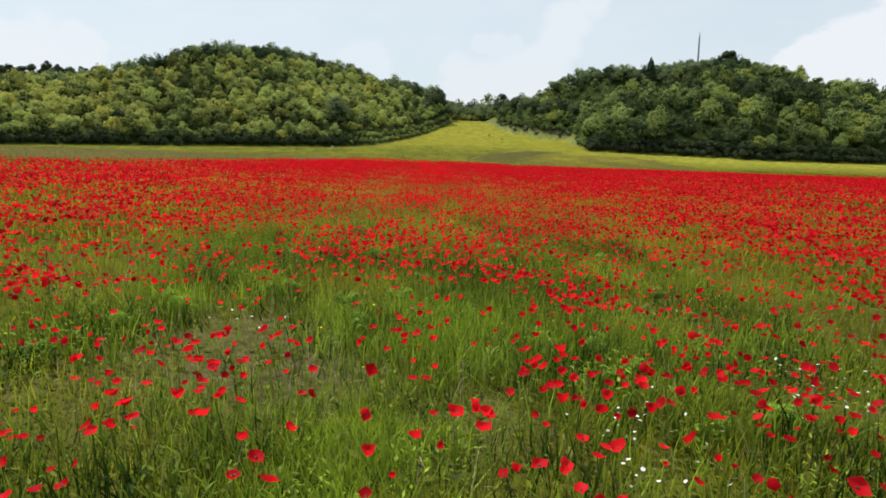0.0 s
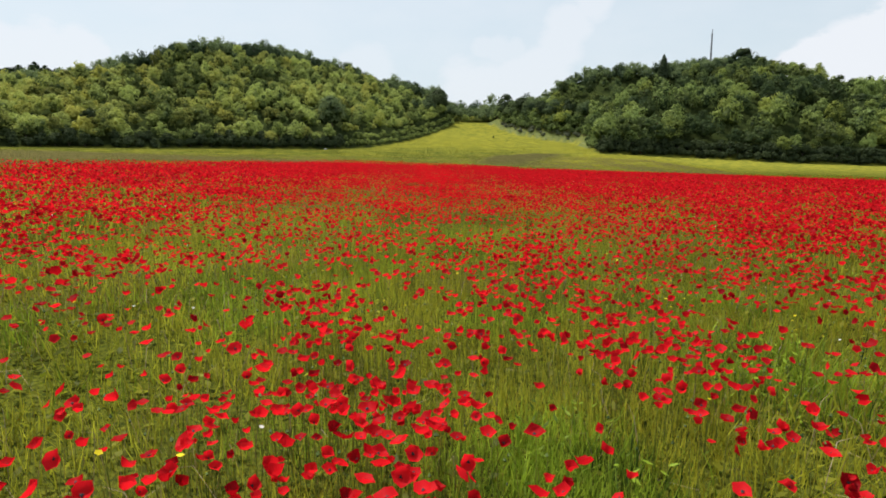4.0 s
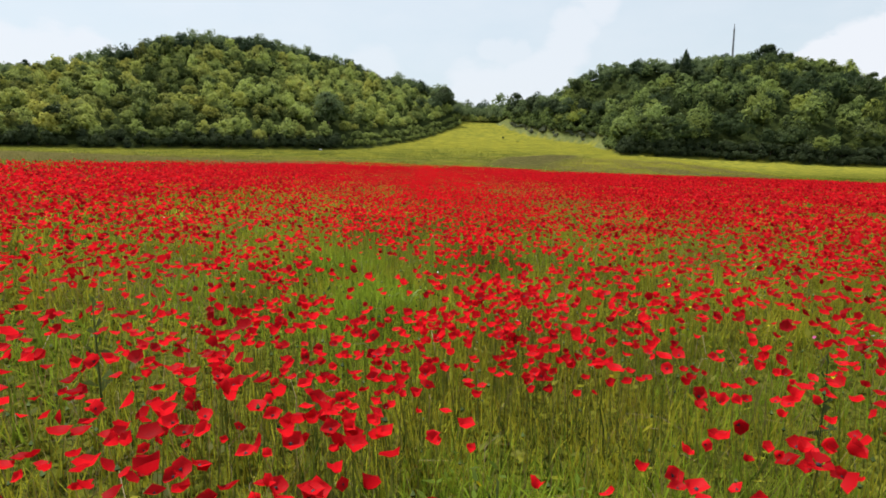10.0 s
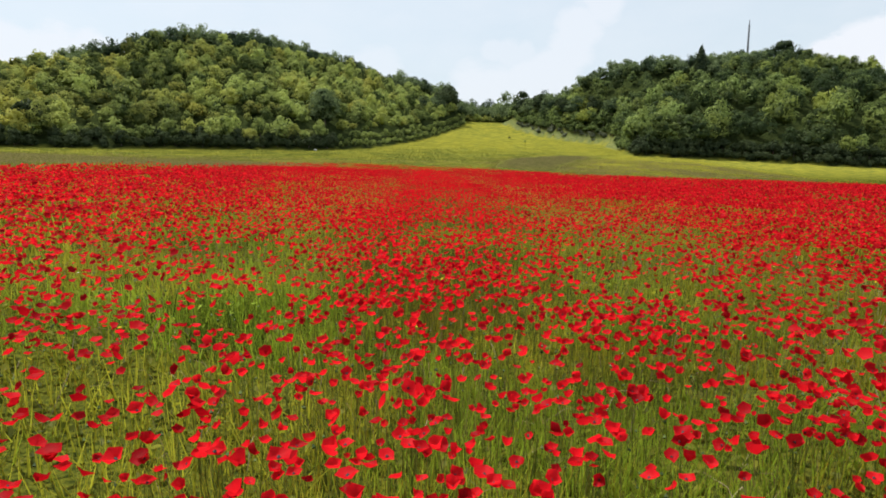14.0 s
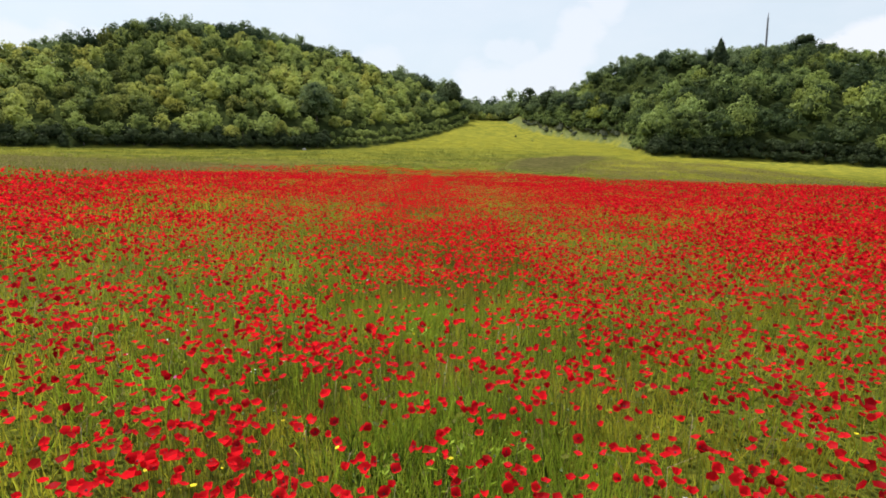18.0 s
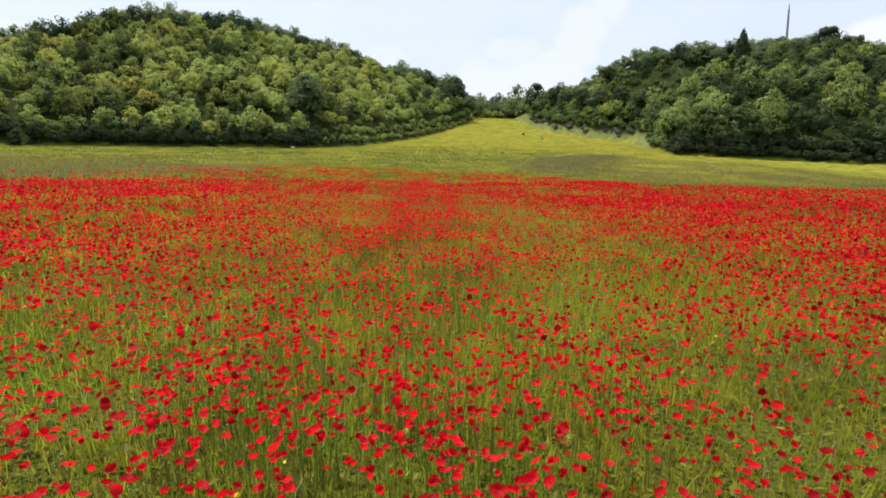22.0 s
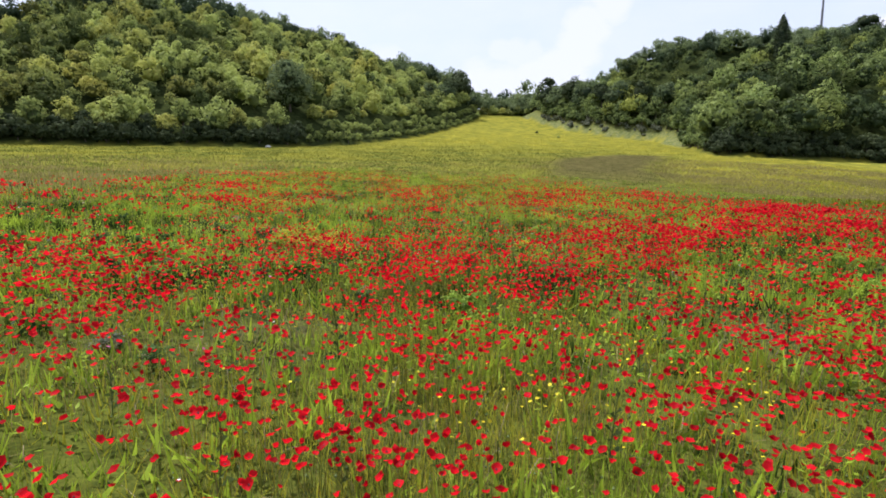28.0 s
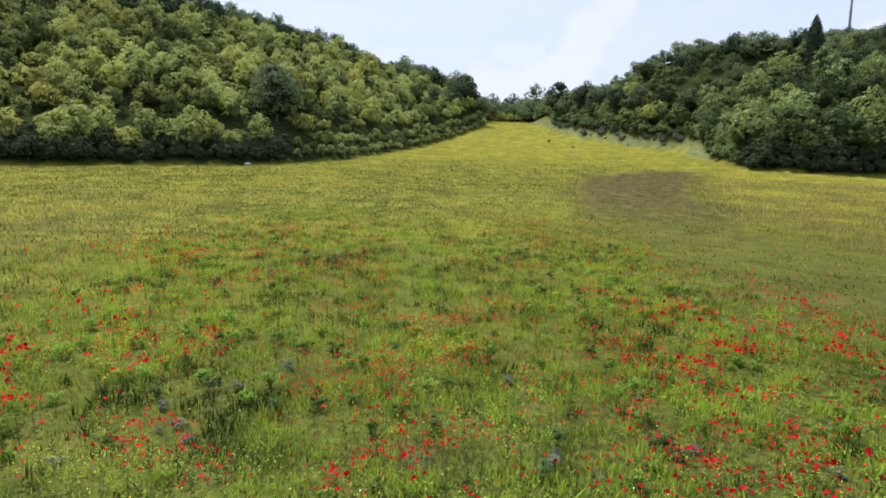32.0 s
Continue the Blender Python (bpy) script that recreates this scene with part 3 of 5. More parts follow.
        scatter("poppies", tv, tf, P[s], turns(m, 0.7, size[s]), [M_PETAL], None, rng.normal(0.47, 0.28, m), "red wild poppies spread through the grass of the field", "poppies", smooth=True)
    # the far spread
    def far_rate(x, y):
        side = np.interp(aside(x, y), [14, 24, 60, 120], [0.0, 1.0, 0.75, 0.5])
        patch = np.clip(0.5 + 1.2 * (vnoise(x, y, 7, 2) - 0.2), 0.3, 1.3)
        return side * patch * np.clip((3 - edge(x, y)) / 12, 0, 1) * np.interp(y, [0, 30, 150, 165, 230], [0.6, 1, 0.9, 0.55, 0.3])

    x, y = band(640000, 10.0, 190.0, -3, 245, far_rate)
    n = len(x)
    P = np.stack([x, y, land(x, y) + rng.normal(0.50, 0.10, n)], 1)
    scatter("poppies", qv, qf, P, turns(n, 0.9, (rng.normal(0.175, 0.03, n) * np.interp(np.abs(x), [24, 80, 200], [0.9, 1.3, 2.0])).clip(0.08, 0.5)), [M_PETAL], None, rng.normal(0.5, 0.25, n),
            "distant red wild poppies forming a solid red sheet", "poppies")


field_poppies()


def field_grass():
    cv = np.array([(-0.5, 0, 0), (0.5, 0, 0), (0, 0.25, 1)], float)
    cf = np.array([(0, 1, 2)])
    thick = lambda x, y: np.clip(1.15 - 0.9 * bare(x, y) - 0.3 * vnoise(x, y, 0.8, 8), 0.12, 1) * np.clip(0.48 + 2.0 * (vnoise(x, y, 0.34, 48) - 0.26), 0.35, 1) * np.interp(y, [130, 146, 185, 222], [1, 0.17, 0.2, 0.1])

    def tones(x, y, n):
        return 0.33 + 0.30 * vnoise(x, y, 3.5, 9) + 0.38 * vnoise(x, y, 0.7, 10) + rng.normal(0, 0.10, n) - np.interp(y, [6, 26, 65, 95], [0.30, 0.06, 0.06, 0]) + 0.12 * lush_at(x, y)

    # near blades, fine and leaning: straight ones, with bent strips between them
    bv = np.array([(-0.5, 0, 0), (0.5, 0, 0), (-0.36, 0.10, 0.55), (0.36, 0.10, 0.55), (0, 0.34, 1.0)], float)
    bf = np.array([(0, 1, 3), (0, 3, 2), (2, 3, 4)])
    tall = lambda x, y: 0.62 + 0.45 * vnoise(x, y, 3.5, 9) + 0.3 * vnoise(x, y, 0.5, 34)
    # shade darkens blade bases and lightens tips in the colour itself
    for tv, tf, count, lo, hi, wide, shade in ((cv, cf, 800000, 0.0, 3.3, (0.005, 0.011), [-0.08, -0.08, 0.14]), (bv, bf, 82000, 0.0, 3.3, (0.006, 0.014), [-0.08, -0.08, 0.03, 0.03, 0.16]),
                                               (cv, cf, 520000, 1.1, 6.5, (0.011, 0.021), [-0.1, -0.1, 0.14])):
        x, y = band(count, lo, hi, 1.4, 176 if lo < 1 else 192, lambda x, y: thick(x, y) * (fine_share(x, y) if lo < 1 else 1 - fine_share(x, y) * (y < 176)))
        n = len(x)
        hgt = rng.normal(0.275, 0.07, n).clip(0.10, 0.42) * tall(x, y) * (1 + 0.2 * lush_at(x, y)) * (1 - 0.5 * bare(x, y)) * np.interp(y, [5, 14], [0.8, 1])
        S = np.stack([rng.uniform(*wide, n), hgt, hgt], 1)
        # near blades get a lighter tone to offset their own dense shade
        P, R, T = np.stack([x, y, land(x, y) - 0.02], 1), turns(n, 0.36, S), tones(x, y, n) + (0.15 if lo < 1 else 0.0)
        fresh = vnoise(x, y, 1.3, 37) + 0.35 * lush_at(x, y) + rng.normal(0, 0.12, n) > 0.62
        for q, mat, text in ((~fresh, M_GRASS, "tall yellow-green meadow grass between the poppies"), (fresh, M_FRESH, "fresh green meadow grass in soft patches")):
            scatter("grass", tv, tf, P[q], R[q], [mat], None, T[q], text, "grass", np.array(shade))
    # fresh green growth filling the patches with few poppies
    gx, gy = [], []
    for cx, cy, r in LUSH_SOUTH + LUSH_NORTH:
        m = int(1500 * r * r + 250)
        gx.append(rng.normal(cx, r * 0.6, m)), gy.append(rng.normal(cy, r * 0.7, m))
    x, y = np.concatenate(gx), np.concatenate(gy)
    n = len(x)
    h = rng.uniform(0.14, 0.42, n) * tall(x, y)
    scatter("grass", bv, bf, np.stack([x, y, land(x, y) - 0.02], 1), turns(n, 0.42, np.stack([rng.uniform(0.007, 0.020, n), h, h], 1)), [M_WEED], None, 0.1 + 0.7 * vnoise(x, y, 0.7, 35) + rng.normal(0, 0.15, n),
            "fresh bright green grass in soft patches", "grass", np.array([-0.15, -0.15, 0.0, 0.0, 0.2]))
    # feathery grass in seed, pale at its tips
    x, y = band(240000, 0.0, 7.0, 1.4, 176, lambda x, y: np.interp(y, [130, 142], [1, 2.6]) * thick(x, y) * np.clip((vnoise(x, y, 2.4, 36) - 0.45) * 3.0, 0.03, 1))
    n = len(x)
    h = rng.uniform(0.24, 0.46, n)
    scatter("seeding_grass", cv, cf, np.stack([x, y, land(x, y) - 0.02], 1), turns(n, 0.30, np.stack([rng.uniform(0.004, 0.010, n), h, h], 1)), [M_SEEDING], None, rng.normal(0.45, 0.2, n),
            "soft pale grass in seed between the poppies", "grass", np.array([-0.2, -0.2, 0.2]))
    # low leaves that cover the soil, the grass's shade put into their darker tone
    lv = np.array([(0, -0.1, 0), (0.32, 0.45, 0.25), (0, 1.0, 0.42), (-0.32, 0.45, 0.25)], float)
    lf = np.array([(0, 1, 2), (0, 2, 3)])
    x, y = band(70000, 0.0, 5.5, -3, 130, lambda x, y: np.clip(1.1 - bare(x, y), 0.06, 1))
    n = len(x)
    scatter("undergrowth", lv, lf, np.stack([x, y, land(x, y) + rng.uniform(0, 0.14, n)], 1), turns(n, 0.4, rng.uniform(0.04, 0.10, n)), [M_GRASS], None,
            -0.05 + 0.6 * vnoise(x, y, 2.2, 11) + rng.normal(0, 0.2, n), "low green leaves covering the soil under the grass", "undergrowth")
    # lush green blades where the walk begins
    x, y = band(60000, 0.0, 5.0, 0, 22, lambda x, y: np.clip((vnoise(x, y, 1.4, 26) - 0.25) * 2.2, 0.1, 1) * np.clip((24 - y) / 12, 0, 1) * np.clip(1 - 1.2 * bare(x, y), 0, 1))
    n = len(x)
    h = rng.uniform(0.2, 0.55, n) * (0.6 + 0.6 * vnoise(x, y, 1.4, 26))
    scatter("grass", bv, bf, np.stack([x, y, land(x, y) - 0.02], 1), turns(n, 0.35, np.stack([rng.uniform(0.008, 0.022, n), h, h], 1)), [M_WEED], None,
            -0.02 + 0.8 * vnoise(x, y, 0.9, 27) + rng.normal(0, 0.18, n), "lush bright green grass in tall tufts", "grass", np.array([-0.2, -0.2, 0.0, 0.0, 0.25]))
    # thick upright weeds past the densest poppies
    mound = lambda x, y: np.clip((vnoise(x, y, 0.8, 17) - 0.34) * 3.2, 0.02, 1)
    x, y = band(600000, 0.0, 27, 126, 225, lambda x, y: np.clip(1.05 - bare(x, y), 0.03, 1) * mound(x, y) * np.clip((230 - y) / 55, 0, 1) * np.clip((y - 131) / 14, 0, 1)
                * np.clip((24 - aside(x, y)) / 10, 0, 1))
    n = len(x)
    h = rng.uniform(0.12, 0.34, n) * (0.5 + 0.9 * mound(x, y))
    tone = 0.66 + 1.5 * (vnoise(x, y, 0.8, 18) - 0.5) + 0.9 * (vnoise(x, y, 4, 19) - 0.5) + rng.normal(0, 0.15, n)
    scatter("undergrowth", cv, cf, np.stack([x, y, land(x, y) + rng.uniform(0, 0.12, n) * mound(x, y)], 1), turns(n, 0.5, np.stack([rng.uniform(0.02, 0.06, n), h, h], 1)), [M_WEED], None,
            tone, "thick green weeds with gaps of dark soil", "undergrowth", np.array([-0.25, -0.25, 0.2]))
    # wider blades to the sides
    x, y = band(430000, 6.5, 28.0, -3, 222, lambda x, y: thick(x, y) * np.interp(aside(x, y), [14, 24], [1, 0.02]))
    n = len(x)
    lush = vnoise(x, y, 3.5, 9)
    hgt = rng.normal(0.29, 0.08, n).clip(0.1, 0.44) * (0.65 + 0.5 * lush)
    S = np.stack([rng.uniform(0.028, 0.064, n), hgt, hgt], 1)
    scatter("grass", cv, cf, np.stack([x, y, land(x, y) - 0.02], 1), turns(n, 0.25, S), [M_GRASS], None, tones(x, y, n),
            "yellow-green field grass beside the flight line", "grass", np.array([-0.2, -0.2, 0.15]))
    x, y = band(230000, 10.0, 190.0, -3, 250, lambda x, y: (edge(x, y) < 12) * np.interp(aside(x, y), [13, 24], [0.0, 1]))
    n = len(x)
    S = np.stack([rng.uniform(0.10, 0.22, n), rng.uniform(0.2, 0.5, n), rng.uniform(0.3, 0.52, n)], 1)
    scatter("grass", cv, cf, np.stack([x, y, land(x, y) - 0.02], 1), turns(n, 0.3, S), [M_GRASS], None, 0.1 + 0.5 * vnoise(x, y, 9, 9) + rng.normal(0, 0.15, n),
            "field grass under the far poppies", "grass")
    # the yellow-green meadow past the poppies
    x, y = sample(470000, -130, 130, 0, 420, lambda x, y: (edge(x, y) > -4) * (~in_wood(x, y) | (to_line(x, y, BANK)[0] < 9)) * ((aside(x, y) > 20) | (rng.random(len(x)) < np.clip((y - 190) / 45, 0, 1))) * np.clip((480 - y) / 260, 0.2, 1) * (1 - 0.93 * inside(x, y, STRIP)))
    n = len(x)
    near = np.clip((250 - y) / 90, 0, 1)
    S = np.stack([rng.uniform(0.05, 0.10, n) * (2.6 - 1.6 * near), rng.uniform(0.15, 0.35, n), rng.uniform(0.12, 0.30, n)], 1)
    tone = 0.02 + 0.22 * vnoise(x, y, 3.2, 24) + 0.72 * golden_meadow(x, y) + rng.normal(0, 0.10, n) - 0.4 * inside(x, y, STRIP)
    scatter("meadow_grass", cv, cf, np.stack([x, y, land(x, y) - 0.02], 1), turns(n, 0.35, S), [M_MEADOW], None, tone,
            "yellow-flowered green meadow grass beyond the poppies", "grass")
    # brownish grass gone to seed along the far edge of the poppies
    x, y = sample(620000, -120, 120, 40, 300, lambda x, y: np.clip((edge(x, y) + 4) / 10, 0, 1) * np.clip((105 - edge(x, y)) / 50, 0, 1) * ~in_wood(x, y) * ~inside(x, y, STRIP) * np.clip((vnoise(x, y, 9, 41) - 0.2) * 2, 0.1, 1) * np.clip((x + 130) / 60, 0.3, 1))
    n = len(x)
    h = rng.uniform(0.3, 0.62, n)
    S = np.stack([rng.uniform(0.025, 0.06, n) * np.interp(np.abs(x - way_x(y)), [10, 60], [0.7, 2]), h, h], 1)
    scatter("seeding_grass", cv, cf, np.stack([x, y, land(x, y) - 0.02], 1), turns(n, 0.3, S), [M_SEEDING], None, rng.normal(0.5, 0.22, n),
            "olive-brown grass gone to seed beyond the poppies", "grass")

    # low grey-green regrowth on the mown strip
    x, y = sample(150000, 15, 92, 177, 325, lambda x, y: inside(x, y, STRIP) * np.clip((vnoise(x, y, 2.2, 43) - 0.15) * 1.8, 0.1, 1) * np.interp(y, [205, 260], [1, 0.25]))
    n = len(x)
    h = rng.uniform(0.08, 0.26, n)
    green = y + 8 * vnoise(x, y, 5, 45) < 226
    P, R, T = np.stack([x, y, land(x, y) - 0.02], 1), turns(n, 0.5, np.stack([rng.uniform(0.04, 0.10, n), h, h], 1)), 0.8 * vnoise(x, y, 4, 44) + rng.normal(0.1, 0.2, n)
    for q, mat, text in ((green, M_WEED, "green regrowth on the near end of a mown strip"), (~green, M_STUBBLE, "short grey-green regrowth on a mown strip")):
        scatter("stubble", cv, cf, P[q], R[q], [mat], None, T[q], text, "grass")


field_grass()

# ------------------------------------------------------------- trees


def leaf_cloud(lobes, count, size, seed, core=0.64):
    """Small leaf sprays over the outside of overlapping lobes: (x, y, z, rx, rz) each. Returns vertices, faces and tones."""
    g = np.random.default_rng(seed)
    lobes = np.array(lobes, float)
    wt = lobes[:, 3] ** 2
    k = g.choice(len(lobes), count, p=wt / wt.sum())
    d = g.normal(size=(count, 3))
    d /= np.linalg.norm(d, axis=1)[:, None]
    d[:, 2] = np.where(d[:, 2] < -0.35, -d[:, 2], d[:, 2])
    r = g.uniform(0.72, 1.16, count)
    c = lobes[k, :3] + d * np.stack([lobes[k, 3], lobes[k, 3], lobes[k, 4]], 1) * r[:, None]
    nrm = d + g.normal(0, 0.36, (count, 3))
    nrm /= np.linalg.norm(nrm, axis=1)[:, None]
    t1 = np.cross(nrm, g.normal(size=(count, 3)))
    t1 /= np.linalg.norm(t1, axis=1)[:, None]
    t2 = np.cross(nrm, t1)
    s = g.uniform(0.6, 1.35, count)[:, None] * size
    V = np.stack([c - t1 * s * 0.6 - t2 * s * 0.4, c + t1 * s * 0.6 - t2 * s * 0.35, c + t2 * s * 0.75], 1).reshape(-1, 3)
    Fc = np.arange(count * 3).reshape(-1, 3)
    # sprays facing up get a lighter tone: sunlit tops put into the colour
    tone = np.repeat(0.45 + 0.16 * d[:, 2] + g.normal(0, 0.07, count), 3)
    # inner mass, so that no light shows straight through; its dark tone paints inner shade
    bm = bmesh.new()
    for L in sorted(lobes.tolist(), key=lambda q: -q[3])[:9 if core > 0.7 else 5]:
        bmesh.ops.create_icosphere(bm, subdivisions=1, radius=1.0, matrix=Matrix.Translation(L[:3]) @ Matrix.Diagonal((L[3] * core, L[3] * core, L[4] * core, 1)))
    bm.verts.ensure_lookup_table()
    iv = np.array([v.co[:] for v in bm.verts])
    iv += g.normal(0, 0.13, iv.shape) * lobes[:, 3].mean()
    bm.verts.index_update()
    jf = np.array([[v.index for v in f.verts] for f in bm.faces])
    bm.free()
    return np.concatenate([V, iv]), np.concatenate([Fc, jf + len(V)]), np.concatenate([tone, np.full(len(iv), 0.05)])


def crown_lobes(seed, h, w, n, low=0.25):
    """A full dome with smaller lumps set into its surface."""
    g = np.random.default_rng(seed)
    out = [(0, 0, h * 0.54, w * 0.38, h * 0.40)]
    for _ in range(n + 3):
        a, up = g.uniform(0, 6.283), g.uniform(-0.45, 1.0)
        side = math.sqrt(max(0.0, 1 - up * up))
        s = w * g.uniform(0.12, 0.21)
        out.append((0.36 * w * side * math.cos(a), 0.36 * w * side * math.sin(a), max(h * low, h * (0.54 + 0.36 * up)), s, s * g.uniform(0.8, 1.05)))
    return out


def tapered(points, radii, sides=6):
    """A limb through points with a radius at each."""
    v, f = [], []
    for (p, r) in zip(points, radii):
        for k in range(sides):
            a = 2 * math.pi * k / sides
            v.append((p[0] + r * math.cos(a), p[1] + r * math.sin(a), p[2]))
    for i in range(len(points) - 1):
        for k in range(sides):
            a, b = i * sides + k, i * sides + (k + 1) % sides
            f += [(a, b, b + sides), (a, b + sides, a + sides)]
    return np.array(v, float), np.array(f)


def trunk_shape(seed, h, w, limbs=4):
    g = np.random.default_rng(seed + 50)
    parts = [tapered([(0, 0, -0.6), (0.05, 0, h * 0.2), (0.1, 0.08, h * 0.45), (0.05, 0.1, h * 0.8)], [h * 0.03, h * 0.022, h * 0.015, h * 0.005])]
    for k in range(limbs):
        a = 2 * math.pi * k / limbs + g.uniform(-0.4, 0.4)
        z0, r = h * g.uniform(0.22, 0.45), w * g.uniform(0.25, 0.38)
        parts.append(tapered([(0.05, 0.05, z0), (r * 0.5 * math.cos(a), r * 0.5 * math.sin(a), z0 + h * 0.12), (r * math.cos(a), r * math.sin(a), z0 + h * 0.27)],
                             [h * 0.012, h * 0.008, h * 0.003], 5))
    V, Fc, n = [], [], 0
    for v, f in parts:
        V.append(v), Fc.append(f + n)
        n += len(v)
    return np.concatenate(V), np.concatenate(Fc)


class Kind:
    """One shape of tree, of unit scale in metres: crown and trunk meshes for single trees, arrays for woods."""

    def __init__(self, name, seed, h, w, lobes, leaves, size, mat, low=0.25, own=None, core=0.64):
        lb = own or crown_lobes(seed, h, w, lobes, low)
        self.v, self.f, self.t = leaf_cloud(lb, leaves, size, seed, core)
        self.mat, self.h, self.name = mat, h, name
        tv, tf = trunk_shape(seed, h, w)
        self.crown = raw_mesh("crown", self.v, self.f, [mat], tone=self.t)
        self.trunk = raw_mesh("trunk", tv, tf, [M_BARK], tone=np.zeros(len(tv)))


SHRUBS = [Kind("shrub", 10 + k, 5.6 + 0.9 * k, 7.4 - 0.4 * k, 8 + k, 430, 0.45, M_SHRUB, 0.12, core=0.58) for k in range(5)]
OAKS = [Kind("tree", 30 + k, 10.0 + 0.7 * k, 10.5 - 0.4 * k, 9 + k, 560, 0.56, M_WOOD_LEAF, 0.15, core=0.56) for k in range(5)]
DEEPS = [Kind("tree", 80 + k, 9.5 + 0.6 * k, 10.8 - 0.4 * k, 11 + k, 640, 0.58, M_DEEP_LEAF, 0.15, core=0.54) for k in range(4)]
DARKS = [Kind("tree", 50 + k, 11.0, 9.0, 11, 860, 0.62, M_DARK_LEAF, 0.12, core=0.54) for k in range(3)]
GREYS = [Kind("shrub", 60 + k, 2.6, 5.4, 6, 220, 0.42, M_GREY_LEAF, 0.1) for k in range(2)]


def plant(kind, x, y, size, label, category, group="", name="tree", sink=0.0, stretch=1.0):
    """One single tree with its trunk and crown."""
    root = tagged(new(name), label, category, group)
    root.matrix_basis = Matrix.Translation((x, y, float(land(x, y)) - sink)) @ Matrix.Rotation(rng.uniform(0, 6.28), 4, "Z") @ Matrix.Diagonal((size, size, size * stretch, 1))
    for key, me in (("trunk", kind.trunk), ("crown", kind.crown)):
        o = new(key, me)
        o.parent = root
    return root


def woods(name, kinds, x, y, size, label, tone_shift=0.0):
    """Countless trees as one object."""
    V, Fc, T, H, n = [], [], [], [], 0
    pick = rng.integers(0, len(kinds), len(x))
    z = land(x, y)
    for k, kind in enumerate(kinds):
        s = pick == k
        m = int(s.sum())
        if not m:
            continue
        sc = size[s]
        R = turns(m, 0.06, np.stack([sc, sc, sc * rng.uniform(0.85, 1.2, m)], 1))
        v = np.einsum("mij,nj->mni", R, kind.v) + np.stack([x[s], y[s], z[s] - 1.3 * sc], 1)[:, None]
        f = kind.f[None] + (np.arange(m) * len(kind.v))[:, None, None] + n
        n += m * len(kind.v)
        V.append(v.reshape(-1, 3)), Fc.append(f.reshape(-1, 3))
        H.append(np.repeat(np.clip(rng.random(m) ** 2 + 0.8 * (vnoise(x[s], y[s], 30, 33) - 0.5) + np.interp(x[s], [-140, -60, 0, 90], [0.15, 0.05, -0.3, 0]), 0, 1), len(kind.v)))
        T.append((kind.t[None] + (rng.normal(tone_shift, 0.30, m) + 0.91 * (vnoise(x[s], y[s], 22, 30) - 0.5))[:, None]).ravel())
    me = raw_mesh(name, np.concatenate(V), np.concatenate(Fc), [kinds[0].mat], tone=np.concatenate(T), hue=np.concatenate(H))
    return tagged(new(name, me), label, "woodland", kind="stuff")


def spread(count, x0, x1, y0, y1, keep, gap):
    """Places at least gap metres apart."""
    x, y = rng.uniform(x0, x1, count), rng.uniform(y0, y1, count)
    k = keep(x, y) & in_sight(x, y)
    x, y = x[k], y[k]
    cell, out = {}, []
    for i in range(len(x)):
        c = (int(x[i] // gap), int(y[i] // gap))
        if any((x[i] - x[j]) ** 2 + (y[i] - y[j]) ** 2 < gap * gap for a in (-1, 0, 1) for b in (-1, 0, 1) for j in cell.get((c[0] + a, c[1] + b), ())):
            continue
        cell.setdefault(c, []).append(i)
        out.append(i)
    return x[out], y[out]


def in_sight(x, y):
    return (x < 1.02 * y) & (x > -0.74 * y)


def near_ridge(x, y, ridge, w):
    return to_line(x, y, ridge)[0] < w


def behind(x, y, ridge):
    """Past the crest, out of sight."""
    rx, ry = [p[0] for p in ridge], [p[1] for p in ridge]
    return y > np.interp(x, rx, ry) + 22


